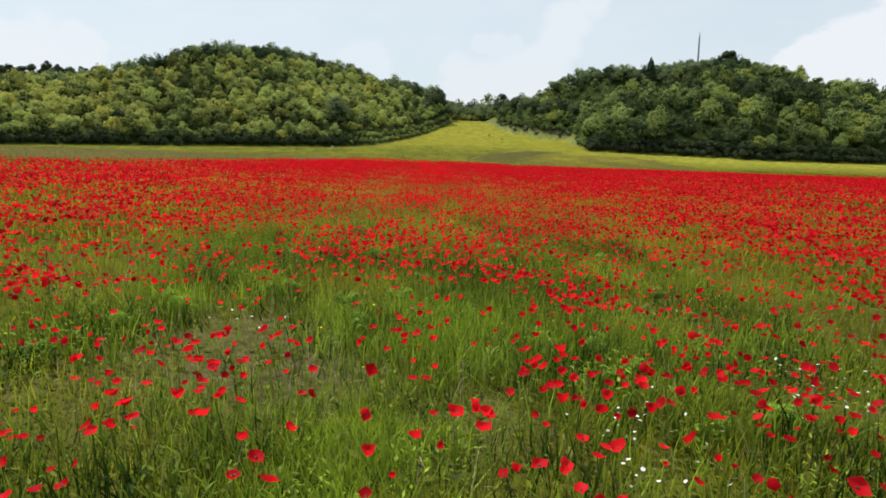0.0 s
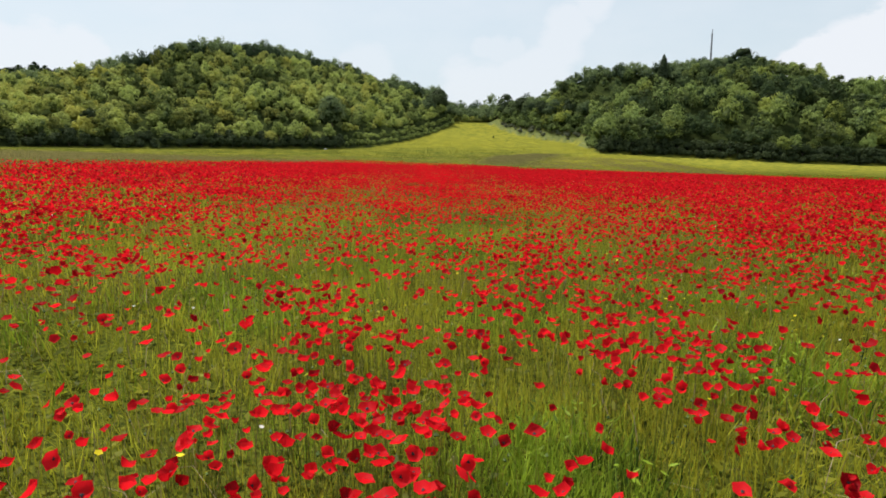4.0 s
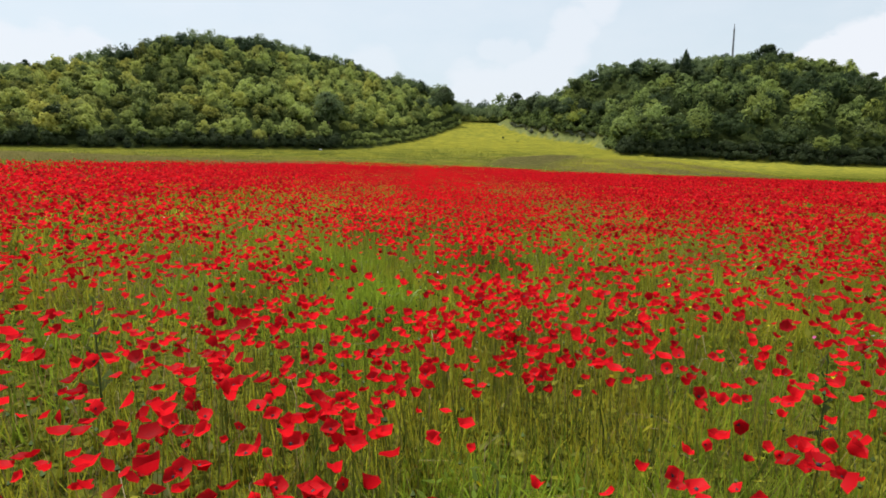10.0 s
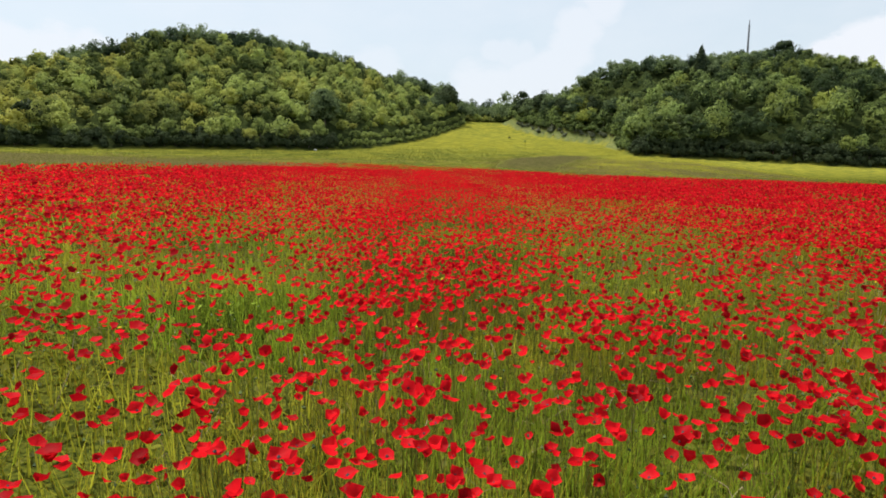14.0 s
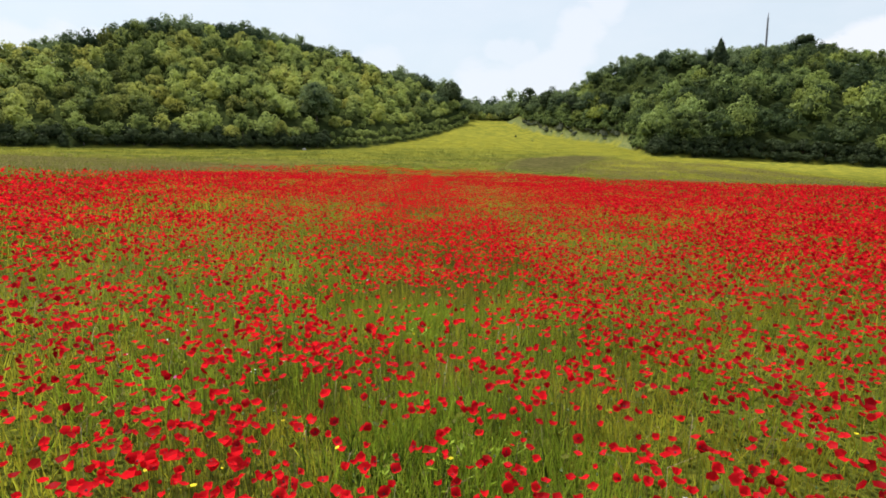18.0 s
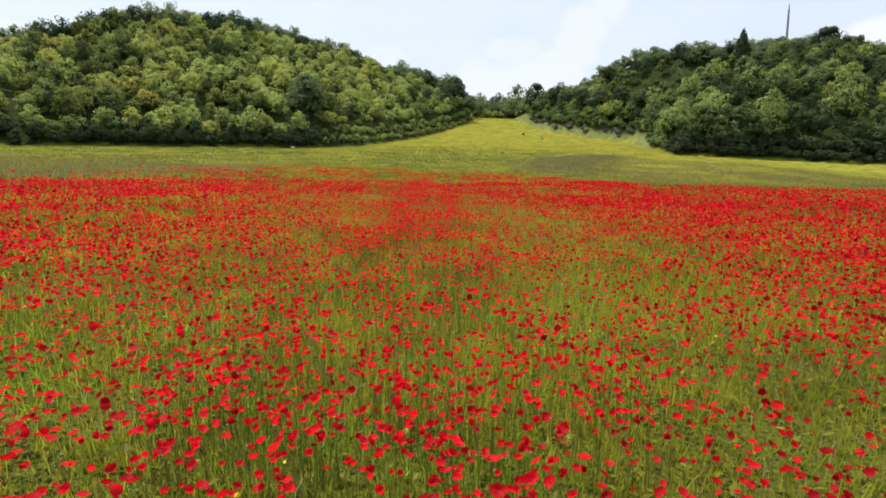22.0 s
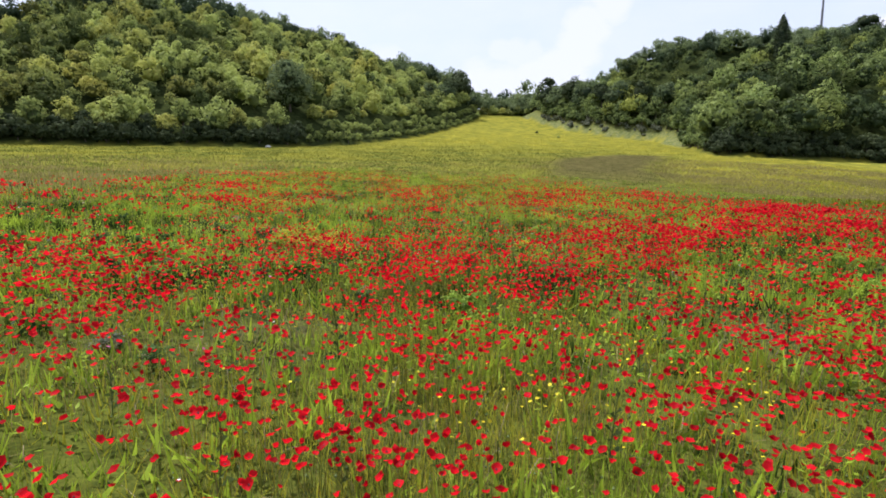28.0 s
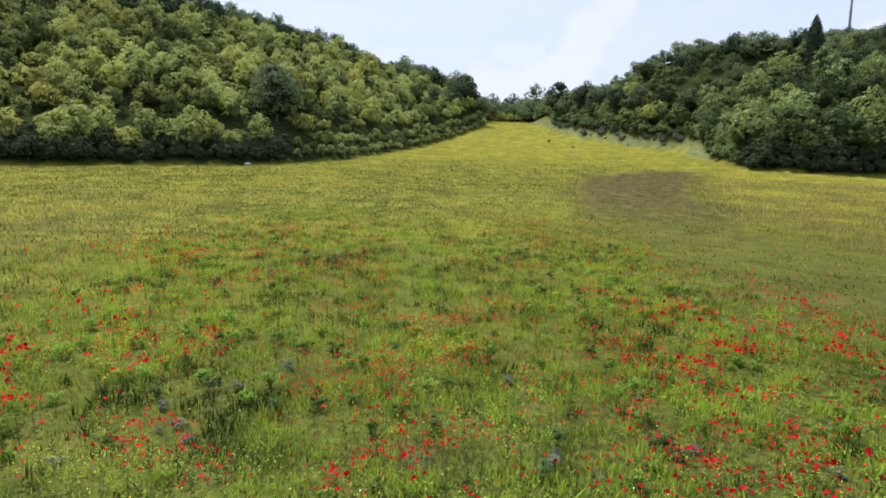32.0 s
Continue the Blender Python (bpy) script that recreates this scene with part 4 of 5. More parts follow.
def make_woods():
    # west hill: pale young growth on the slope, darker trees along the crest
    w_slope = lambda x, y: inside(x, y, WEST_FOOT) & ~behind(x, y, WEST_RIDGE) & ~near_ridge(x, y, WEST_RIDGE, 9) & (np.hypot(x + 31, (y - 308) * 0.6) > 8) & (to_line(x, y, WEST_FOOT, True)[0] > np.where(x > -24, 9.0, 4.5))
    x, y = spread(60000, -300, 50, 160, 560, w_slope, 5.1)
    woods("woodland", SHRUBS, x, y, rng.gamma(11, 0.091, len(x)).clip(0.5, 1.4), "dense pale green young trees and scrub covering a hillside")
    x, y = spread(9000, -300, 50, 330, 610, lambda x, y: inside(x, y, WEST_FOOT) & near_ridge(x, y, WEST_RIDGE, 12), 4.8)
    woods("woodland", DEEPS, x, y, rng.uniform(0.85, 1.12, len(x)), "darker green trees along the crest of a hill")
    # east hill: taller and darker
    e_slope = lambda x, y: inside(x, y, EAST_FOOT) & (to_line(x, y, BANK)[0] > 8) & ~behind(x, y, EAST_RIDGE) & (to_line(x, y, EAST_FOOT, True)[0] > 5) & ~near_ridge(x, y, EAST_RIDGE, 12) & (np.hypot(x - 173, y - 402) > 11) & (np.hypot(x - 272, y - 482) > 9)
    x, y = spread(26000, 75, 450, 300, 560, e_slope, 8.6)
    woods("woodland", OAKS, x, y, np.minimum(rng.gamma(12, 0.112, len(x)).clip(0.75, 2.1), np.interp(to_line(x, y, EAST_RIDGE)[0], [20, 80], [0.85, 1.7])), "dense dark green trees covering a steep hillside")
    x, y = spread(9000, 90, 450, 400, 560, lambda x, y: inside(x, y, EAST_FOOT) & near_ridge(x, y, EAST_RIDGE, 12) & (np.hypot(x - 173, y - 407) > 5), 5.2)
    woods("woodland", DEEPS, x, y, rng.uniform(0.7, 1.05, len(x)), "full green trees along the crest of a steep hill")
    # saddle
    x, y = spread(3000, 0, 125, 545, 640, lambda x, y: y > 0, 8)
    woods("woodland", DEEPS, x, y, rng.gamma(10, 0.112, len(x)).clip(0.7, 2.3), "distant dark green trees closing the head of the valley")
    x, y = spread(1500, 42, 92, 538, 552, lambda x, y: y > 0, 4)
    woods("woodland", SHRUBS, x, y, rng.uniform(0.5, 0.9, len(x)), "distant rounded bushes at the head of the meadow")
    x, y = spread(3000, -430, -230, 560, 640, lambda x, y: near_ridge(x, y, BACK_RIDGE, 24), 8)
    woods("woodland", DARKS, x, y, rng.uniform(0.6, 1.0, len(x)), "distant dark trees on a hill crest")
    # single trees along the wood's edges
    for foot, kinds, lo, hi, text in ((WEST_FOOT, SHRUBS, 0.7, 1.15, "bushy green tree at the foot of the wooded hill"),
                                      (EAST_FOOT, OAKS, 0.6, 0.95, "full dark green tree at the edge of the wood")):
        pts = foot[1:-3] if foot is WEST_FOOT else foot[:-4]
        for a, b in zip(pts, pts[1:]):
            d = math.hypot(b[0] - a[0], b[1] - a[1])
            nx, ny = -(b[1] - a[1]) / d, (b[0] - a[0]) / d
            for s in np.arange(2, d, 4.2):
                bank = 5.0 if foot is EAST_FOOT and b[0] < 117 and b[1] > 360 else 0.0
                for row in (1.0 + bank, 4.6 + bank):
                    px, py = a[0] + (b[0] - a[0]) * s / d + nx * (row + rng.uniform(-0.8, 0.8)), a[1] + (b[1] - a[1]) * s / d + ny * (row + rng.uniform(-0.8, 0.8))
                    kind = kinds[int(rng.integers(len(kinds)))]
                    size = float(rng.uniform(lo, hi)) * (0.72 if row - bank < 4 else 1.0)
                    if foot is WEST_FOOT and px > -24:
                        size *= 0.62 if row < 4 else 0.55
                    # dark leaf colour in these rows stands in for shade below the crowns
                    if (foot is WEST_FOOT and px < -24 and (row < 4 or rng.random() < 0.4)) or (foot is EAST_FOOT and py < 345):
                        kind, size = DARKS[int(rng.integers(3))], float(rng.uniform(0.42, 0.62)) * (1.35 if foot is EAST_FOOT and row > 4 else 1)
                    plant(kind, px, py, size, text, "tree", "trees at the wood's edge", kind.name, 1.7 if kind in DARKS else 0.7)


make_woods()


# ------------------------------------------------------------- landmark trees and the mast


def cypress():
    lobes = [(0, 0, 1.5 + 1.7 * k, 2.5 * math.sin(math.pi * (0.16 + 0.80 * k / 8)) ** 0.7, 1.9) for k in range(9)]
    kind = Kind("cypress", 71, 17, 3.5, 0, 1700, 0.5, M_DARK_LEAF, own=lobes, core=0.85)
    plant(kind, 173, 407, 1.38, "slender dark green cypress standing above the wood", "cypress", name="cypress_tree", sink=0.5)


def umbrella_pine():
    g = np.random.default_rng(5)
    lobes = [(8.5 * math.cos(a) * r, 8.5 * math.sin(a) * r, 12.5 + 5.0 * (1 - r * r) + g.uniform(-0.4, 0.4), 3.6, 2.8) for a, r in
             [(k * 0.9, 0.25 + 0.75 * ((k * 7) % 10) / 10) for k in range(18)]]
    kind = Kind("pine", 72, 19, 12, 0, 1500, 0.6, M_DARK_LEAF, own=lobes, core=0.8)
    plant(kind, 272, 486, 0.9, "broad flat-topped umbrella pine on the hilltop", "pine", name="umbrella_pine", sink=6.3)


def radio_mast():
    """A thin lattice mast on the hilltop: pole sections, collars and a short aerial."""
    x, y = 251.0, 496.0
    z = float(land(x, y))
    root = tagged(new("radio_mast"), "tall thin grey steel radio mast rising above the trees", "mast")
    root.location = (x, y, z)

    def cyl(name, r1, r2, z0, z1, label=""):
        v, f = tapered([(0, 0, z0), (0, 0, z1)], [r1, r2], 10)
        o = new(name, raw_mesh(name, v, f, [M_STEEL], tone=np.zeros(len(v))))
        o.parent = root
        if label:
            o["label"] = label
        return o

    cyl("base_block", 1.4, 1.3, -0.5, 0.6)
    for k in range(4):
        cyl("pole_section", 0.85 - 0.08 * k, 0.80 - 0.08 * k, 0.6 + 7.4 * k, 8.0 + 7.4 * k)
        cyl("collar", 0.96 - 0.08 * k, 0.96 - 0.08 * k, 7.8 + 7.4 * k, 8.2 + 7.4 * k)
    cyl("aerial", 0.35, 0.22, 30.3, 34.0, "thin top aerial")


def round_tree():
    """A full crown that reaches almost to the ground."""
    g = np.random.default_rng(8)
    lobes = [(0, 0, 7.6, 5.4, 6.6)]
    for k in range(20):
        a, up = 2.4 * k, -0.8 + 1.75 * k / 19
        side = math.sqrt(max(0.0, 1 - up * up))
        lobes.append((5.0 * side * math.cos(a), 5.0 * side * math.sin(a), 7.6 + 6.0 * up, g.uniform(2.0, 2.9), g.uniform(1.8, 2.5)))
    return Kind("tree", 95, 15, 12, 0, 2600, 0.55, M_DEEP_LEAF, own=lobes, core=0.72)


def landmark_trees():
    ROUND = round_tree()
    for x, y, s, kind, text in (
        (-31, 314, 1.0, ROUND, "large round dark green tree standing out of the pale scrub"),
        (-108, 246, 0.9, DARKS[1], "round dark bush at the foot of the hill"),
        (20, 480, 1.15, DEEPS[0], "tall dark green tree at the end of the hill"),
        (14, 470, 1.0, DEEPS[2], "full green tree at the end of the hill"),
        (24, 486, 1.2, DEEPS[3], "full dark green tree at the end of the hill"),
        (27, 494, 1.5, DARKS[1], "tall dark green tree at the end of the hill"),
        (33, 507, 1.8, DARKS[2], "tall dark green tree at the end of the hill"),
        (36, 545, 1.5, DEEPS[2], "tall dark tree at the mouth of the valley"),
        (44, 530, 1.25, DEEPS[1], "dark tree at the mouth of the valley"),
        (28, 520, 1.5, DEEPS[3], "dark tree at the mouth of the valley"),
        (86, 503, 1.9, DARKS[2], "tall dark bluish tree at the head of the meadow"),
        (90, 489, 1.6, DEEPS[0], "dark full-crowned tree at the head of the meadow"),
        (95, 474, 1.7, DARKS[1], "dark full-crowned tree on the bank above the meadow"),
        (99, 459, 1.6, DEEPS[2], "dark full-crowned tree on the bank above the meadow"),
        (103, 446, 1.4, DARKS[0], "dark round tree on the bank above the meadow"),
        (109, 437, 1.5, DEEPS[1], "full-crowned green tree on the bank above the meadow"),
        (117, 427, 1.2, DARKS[2], "dark round tree on the bank above the meadow"),
        (125, 416, 1.3, DEEPS[0], "full-crowned green tree on the bank above the meadow"),
        (69, 397, 0.22, SHRUBS[2], "small dark bush standing alone in the meadow"),
        (64, 420, 0.17, DARKS[0], "small slender dark sapling standing in the meadow"),
        (120, 398, 0.75, SHRUBS[3], "rounded light green bush on the grassy bank"),
        (118, 386, 0.9, OAKS[1], "young green tree at the corner of the wood"),
        (121, 371, 1.1, OAKS[3], "full green tree at the corner of the wood"),
        (115, 358, 0.9, SHRUBS[4], "rounded green bush at the corner of the wood"),
        (116, 338, 0.95, OAKS[1], "broad rounded brownish-green bush at the corner of the wood"),
        (125, 335, 0.85, OAKS[2], "broad rounded bush at the corner of the wood"),
        (135, 336, 0.9, OAKS[0], "broad rounded bush at the edge of the wood"),
        (133, 375, 1.0, OAKS[1], "full green tree at the corner of the wood"),
    ):
        plant(kind, x, y, s, text, "tree", name="tree", sink=0.4)
    # grey brush before the trees on the east side of the meadow
    line = np.array([(81, 500), (88, 453), (100, 424), (115, 405)])
    for k in range(44):
        q = k / 43 * 2.999
        i = int(q)
        at = line[i] + (line[i + 1] - line[i]) * (q - i) + np.array([0.9, 0.42]) * rng.uniform(0.5, 5.5) + rng.uniform(-2, 2, 2)
        plant(GREYS[k % 2], float(at[0]), float(at[1]), float(rng.choice([0.35, 0.5, 0.65, 0.9])), "low grey-green brush on the grassy bank", "shrub", "grey brush", "shrub", 0.45)


cypress()
umbrella_pine()
radio_mast()
landmark_trees()

# ------------------------------------------------------------- small growth in the field


def field_weeds():
    # leafy tufts
    g = np.random.default_rng(3)
    v, f = [], []
    for k in range(15):
        a, r, z = g.uniform(0, 6.28), math.sqrt(g.uniform(0, 1)) * 0.55, g.uniform(0.1, 1.0)
        r *= 1.15 - 0.6 * z
        c, t, s = Vector((r * math.cos(a), r * math.sin(a), z)), g.uniform(0, 6.28), g.uniform(0.10, 0.22)
        way, across = Vector((math.cos(t), math.sin(t), g.uniform(-0.1, 0.9))) * s, Vector((-math.sin(t), math.cos(t), g.uniform(-0.3, 0.3))) * s * 0.17
        i = len(v)
        v += [tuple(c), tuple(c + way * 0.45 + across), tuple(c + way), tuple(c + way * 0.45 - across)]
        f += [(i, i + 1, i + 2), (i, i + 2, i + 3)]
    tv, tf = np.array(v, float), np.array(f)

    def weedy(x, y):
        lush = np.clip((vnoise(x, y, 2.6, 12) - np.interp(y, [0, 130, 145], [0.5, 0.42, 0.2])) * 3.5, 0, 1) * (1 - bare(x, y))
        return lush * np.interp(y, [0, 10, 18, 60, 124, 142, 156, 215, 260], [0.5, 0.4, 0.08, 0.02, 0.04, 0.7, 1, 0.5, 0.0]) * np.clip((24 - aside(x, y)) / 10, 0, 1)

    x, y = band(46000, 0, 24, 1, 235, weedy)
    x2, y2 = band(11000, 0, 15, 128, 200, lambda x, y: np.clip((vnoise(x, y, 1.5, 28) - 0.25) * 2.5, 0, 1) * (1 - bare(x, y)) * np.clip((y - 134) / 12, 0, 1) * np.clip((205 - y) / 30, 0, 1))
    x3, y3 = band(2600, 0, 5.0, 1.2, 17, lambda x, y: np.clip((vnoise(x, y, 1.1, 29) - 0.3) * 2.5, 0, 1) * (1 - bare(x, y)))
    x4, y4 = [], []
    for cx, cy, r in LUSH_SOUTH + LUSH_NORTH:
        m = int(14 * r * r + 5)
        x4.append(rng.normal(cx, r * 0.5, m)), y4.append(rng.normal(cy, r * 0.6, m))
    x, y = np.concatenate([x, x2, x3] + x4), np.concatenate([y, y2, y3] + y4)
    n = len(x)
    scatter("weeds", tv, tf, np.stack([x, y, land(x, y)], 1), turns(n, 0.2, rng.uniform(0.22, 0.5, n) * np.interp(y, [128, 145], [1, 1.3])), [M_WEED], None, rng.normal(-0.05, 0.22, n) + 1.15 * vnoise(x, y, 1.6, 13) - np.interp(y, [8, 24], [0.25, 0]),
            "bright green leafy weeds in thick tufts among the poppies", "weeds")
    gx, gy = [], []
    for cx, cy, r, m in ((4.1, 147.6, 1.0, 20), (3.2, 149.7, 1.2, 26), (-0.6, 160, 1.2, 20), (6.8, 174, 1.2, 20),
                         (14.5, 163, 1.0, 16), (-3, 172, 1.4, 24), (12, 181, 1.5, 20), (0.6, 62.6, 0.9, 14), (1.2, 58.6, 0.8, 8), (1.1, 9.3, 0.4, 5), (9.2, 103.4, 0.5, 9), (17.4, 130.6, 0.9, 14)):
        gx.append(rng.normal(cx, r * 0.7, m)), gy.append(rng.normal(cy, r * 0.8, m))
    x, y = np.concatenate(gx), np.concatenate(gy)
    scatter("mustard_plants", tv, tf, np.stack([x, y, land(x, y)], 1), turns(len(x), 0.2, rng.uniform(0.2, 0.42, len(x))), [M_MUSTARD], None, rng.normal(0.5, 0.3, len(x)),
            "yellow-green flowering mustard plants in loose clumps", "weeds")
    # tall dark stalks
    v, f = [], []
    a, b = tapered([(0, 0, 0), (0.01, 0, 0.5), (0, 0, 1.0)], [0.012, 0.01, 0.004], 3)
    v, f = list(map(tuple, a)), list(map(tuple, b))
    for k in range(16):
        z, an = 0.12 + 0.055 * k, k * 2.4
        r = 0.16 * (1.1 - z)
        i = len(v)
        v += [(0, 0, z), (r * math.cos(an), r * math.sin(an), z + 0.06), (r * 0.6 * math.cos(an + 0.5), r * 0.6 * math.sin(an + 0.5), z + 0.09)]
        f.append((i, i + 1, i + 2))
    x, y = band(9000, 0, 22, 1, 215, lambda x, y: np.interp(y, [0, 100, 132, 142, 185, 215], [0.006, 0.006, 0.08, 0.65, 0.6, 0.1]) * ~inside(x, y, STRIP) * np.clip((vnoise(x, y, 5, 14) - 0.3) * 3, 0, 1))
    x, y = np.append(x, [4.1, 4.2, 2.9, 5.0, 4.0, 6.8]), np.append(y, [34.2, 34.0, 47.0, 48.5, 61.3, 70.2])
    n = len(x)
    scatter("stalks", np.array(v, float), np.array(f), np.stack([x, y, land(x, y)], 1), turns(n, 0.07, rng.uniform(0.45, 0.85, n)), [M_STALK], None, None,
            "tall dark green leafy stalks standing above the weeds", "weeds")
    # small flowers: a disc of five corners
    k5 = [(0.5 * math.cos(q * 1.2566), 0.5 * math.sin(q * 1.2566), 0.1) for q in range(5)]
    dv = np.array([(0, 0, 0)] + k5, float)
    df = np.array([(0, 1 + q, 1 + (q + 1) % 5) for q in range(5)])

    def bloom(name, mat, count, keep, size, height, label, clusters=()):
        x, y = band(count, 0, 14, 1, 215, keep)
        for cx, cy, r, m in clusters:
            x, y = np.append(x, rng.normal(cx, r, m)), np.append(y, rng.normal(cy, r, m))
        n = len(x)
        z = land(x, y) + rng.normal(height, 0.07, n)
        scatter(name, dv, df, np.stack([x, y, z], 1), turns(n, 0.5, (rng.normal(size, size * 0.2, n) * np.interp(y, [130, 145], [1, 1.4])).clip(0.01, 0.09)), [mat], None, None, label, "flowers")

    gold = [(1.1, 63.1, 0.6), (-0.1, 62.9, 0.9), (0.4, 61.4, 0.9), (1.8, 60.6, 0.5), (1.2, 58.5, 0.6), (5.2, 58.6, 0.4), (3.9, 21.8, 0.35), (1.4, 40.5, 0.35), (2.3, 40.6, 0.3), (3.8, 85.1, 0.35), (9.2, 103.4, 0.6),
            (17.4, 130.6, 1.1), (8.6, 140.4, 0.4), (6.6, 138.2, 0.4), (3.9, 148.5, 0.9), (3.0, 150.2, 1.1), (4.5, 147.0, 0.6), (9.0, 147.0, 0.4), (6.8, 173.8, 1.2), (-0.5, 160.5, 1.1), (9.7, 158.6, 0.4), (1.1, 9.3, 0.4),
            (1.4, 16.2, 0.4), (14.5, 163, 1.0), (-3, 172, 1.4)]

    def golden(x, y):
        k = 0.010 + 0.3 * np.clip((vnoise(x, y, 3.2, 20) - 0.82) * 7, 0, 1)
        for s in gold:
            k = np.maximum(k, 0.8 * spot(x, y, *s))
        return k

    DAISIES = [(1.5, 3.3, 0.22, 26), (3.5, 4.2, 0.35, 24), (-1.35, 9.9, 0.3, 16), (-1.7, 6.3, 0.25, 10), (6.2, 146, 0.6, 14), (9.0, 151, 0.8, 18)]
    bloom("yellow_flowers", M_YELLOW, 190000, golden, 0.028, 0.47, "small yellow flowers in loose patches among the grass")
    bloom("white_flowers", M_WHITE, 60000, lambda x, y: 0.006 + 0.9 * spot(x, y, 1.5, 3.4, 0.4) + 0.7 * spot(x, y, 3.5, 4.2, 0.5) + 0.3 * spot(x, y, -1.7, 6.3, 0.3) + 0.2 * np.clip((vnoise(x, y, 2.0, 22) - 0.85) * 8, 0, 1),
          0.025, 0.50, "white daisies scattered through the grass", DAISIES)
    bloom("mauve_flowers", M_PINK, 30000, lambda x, y: np.full(len(x), 0.012), 0.035, 0.46, "small mauve flowers scattered among the poppies")
    # seed heads on thin stems
    sv = np.array([(-0.05, 0, -9), (0.05, 0, -9), (0, 0, 0.2), (0.5, 0, 0.5), (-0.25, 0.43, 0.5), (-0.25, -0.43, 0.5), (0, 0, 1.3), (0, 0, 0)], float)
    sf = np.array([(0, 1, 2), (7, 3, 4), (7, 4, 5), (7, 5, 3), (6, 3, 4), (6, 4, 5), (6, 5, 3)])
    x, y = band(34000, 0, 5.5, 1, 170, lambda x, y: np.clip(poppy_rate(x, y) / 30, 0, 1) * 0.7)
    n = len(x)
    scatter("seed_heads", sv, sf, np.stack([x, y, land(x, y) + rng.normal(0.5, 0.09, n)], 1), turns(n, 0.12, rng.uniform(0.014, 0.026, n)), [M_STALK], None, None,
            "dark green poppy buds and seed heads on thin stems", "seed heads")
    # dry straw bent over
    cv = np.array([(-0.5, 0, 0), (0.5, 0, 0), (0.4, 0.25, 0.8), (-0.4, 0.25, 0.8), (0, 0.75, 0.85)], float)
    cf = np.array([(0, 1, 2), (0, 2, 3), (3, 2, 4)])
    x, y = band(70000, 0, 6, 1, 190, lambda x, y: 0.22 + 0.5 * bare(x, y))
    n = len(x)
    L = rng.uniform(0.15, 0.5, n)
    scatter("dry_grass", cv, cf, np.stack([x, y, land(x, y)], 1), turns(n, 0.3, np.stack([rng.uniform(0.003, 0.007, n), L, L], 1)), [M_STRAW], None, None,
            "pale dry grass blades bent among the green", "grass")


field_weeds()


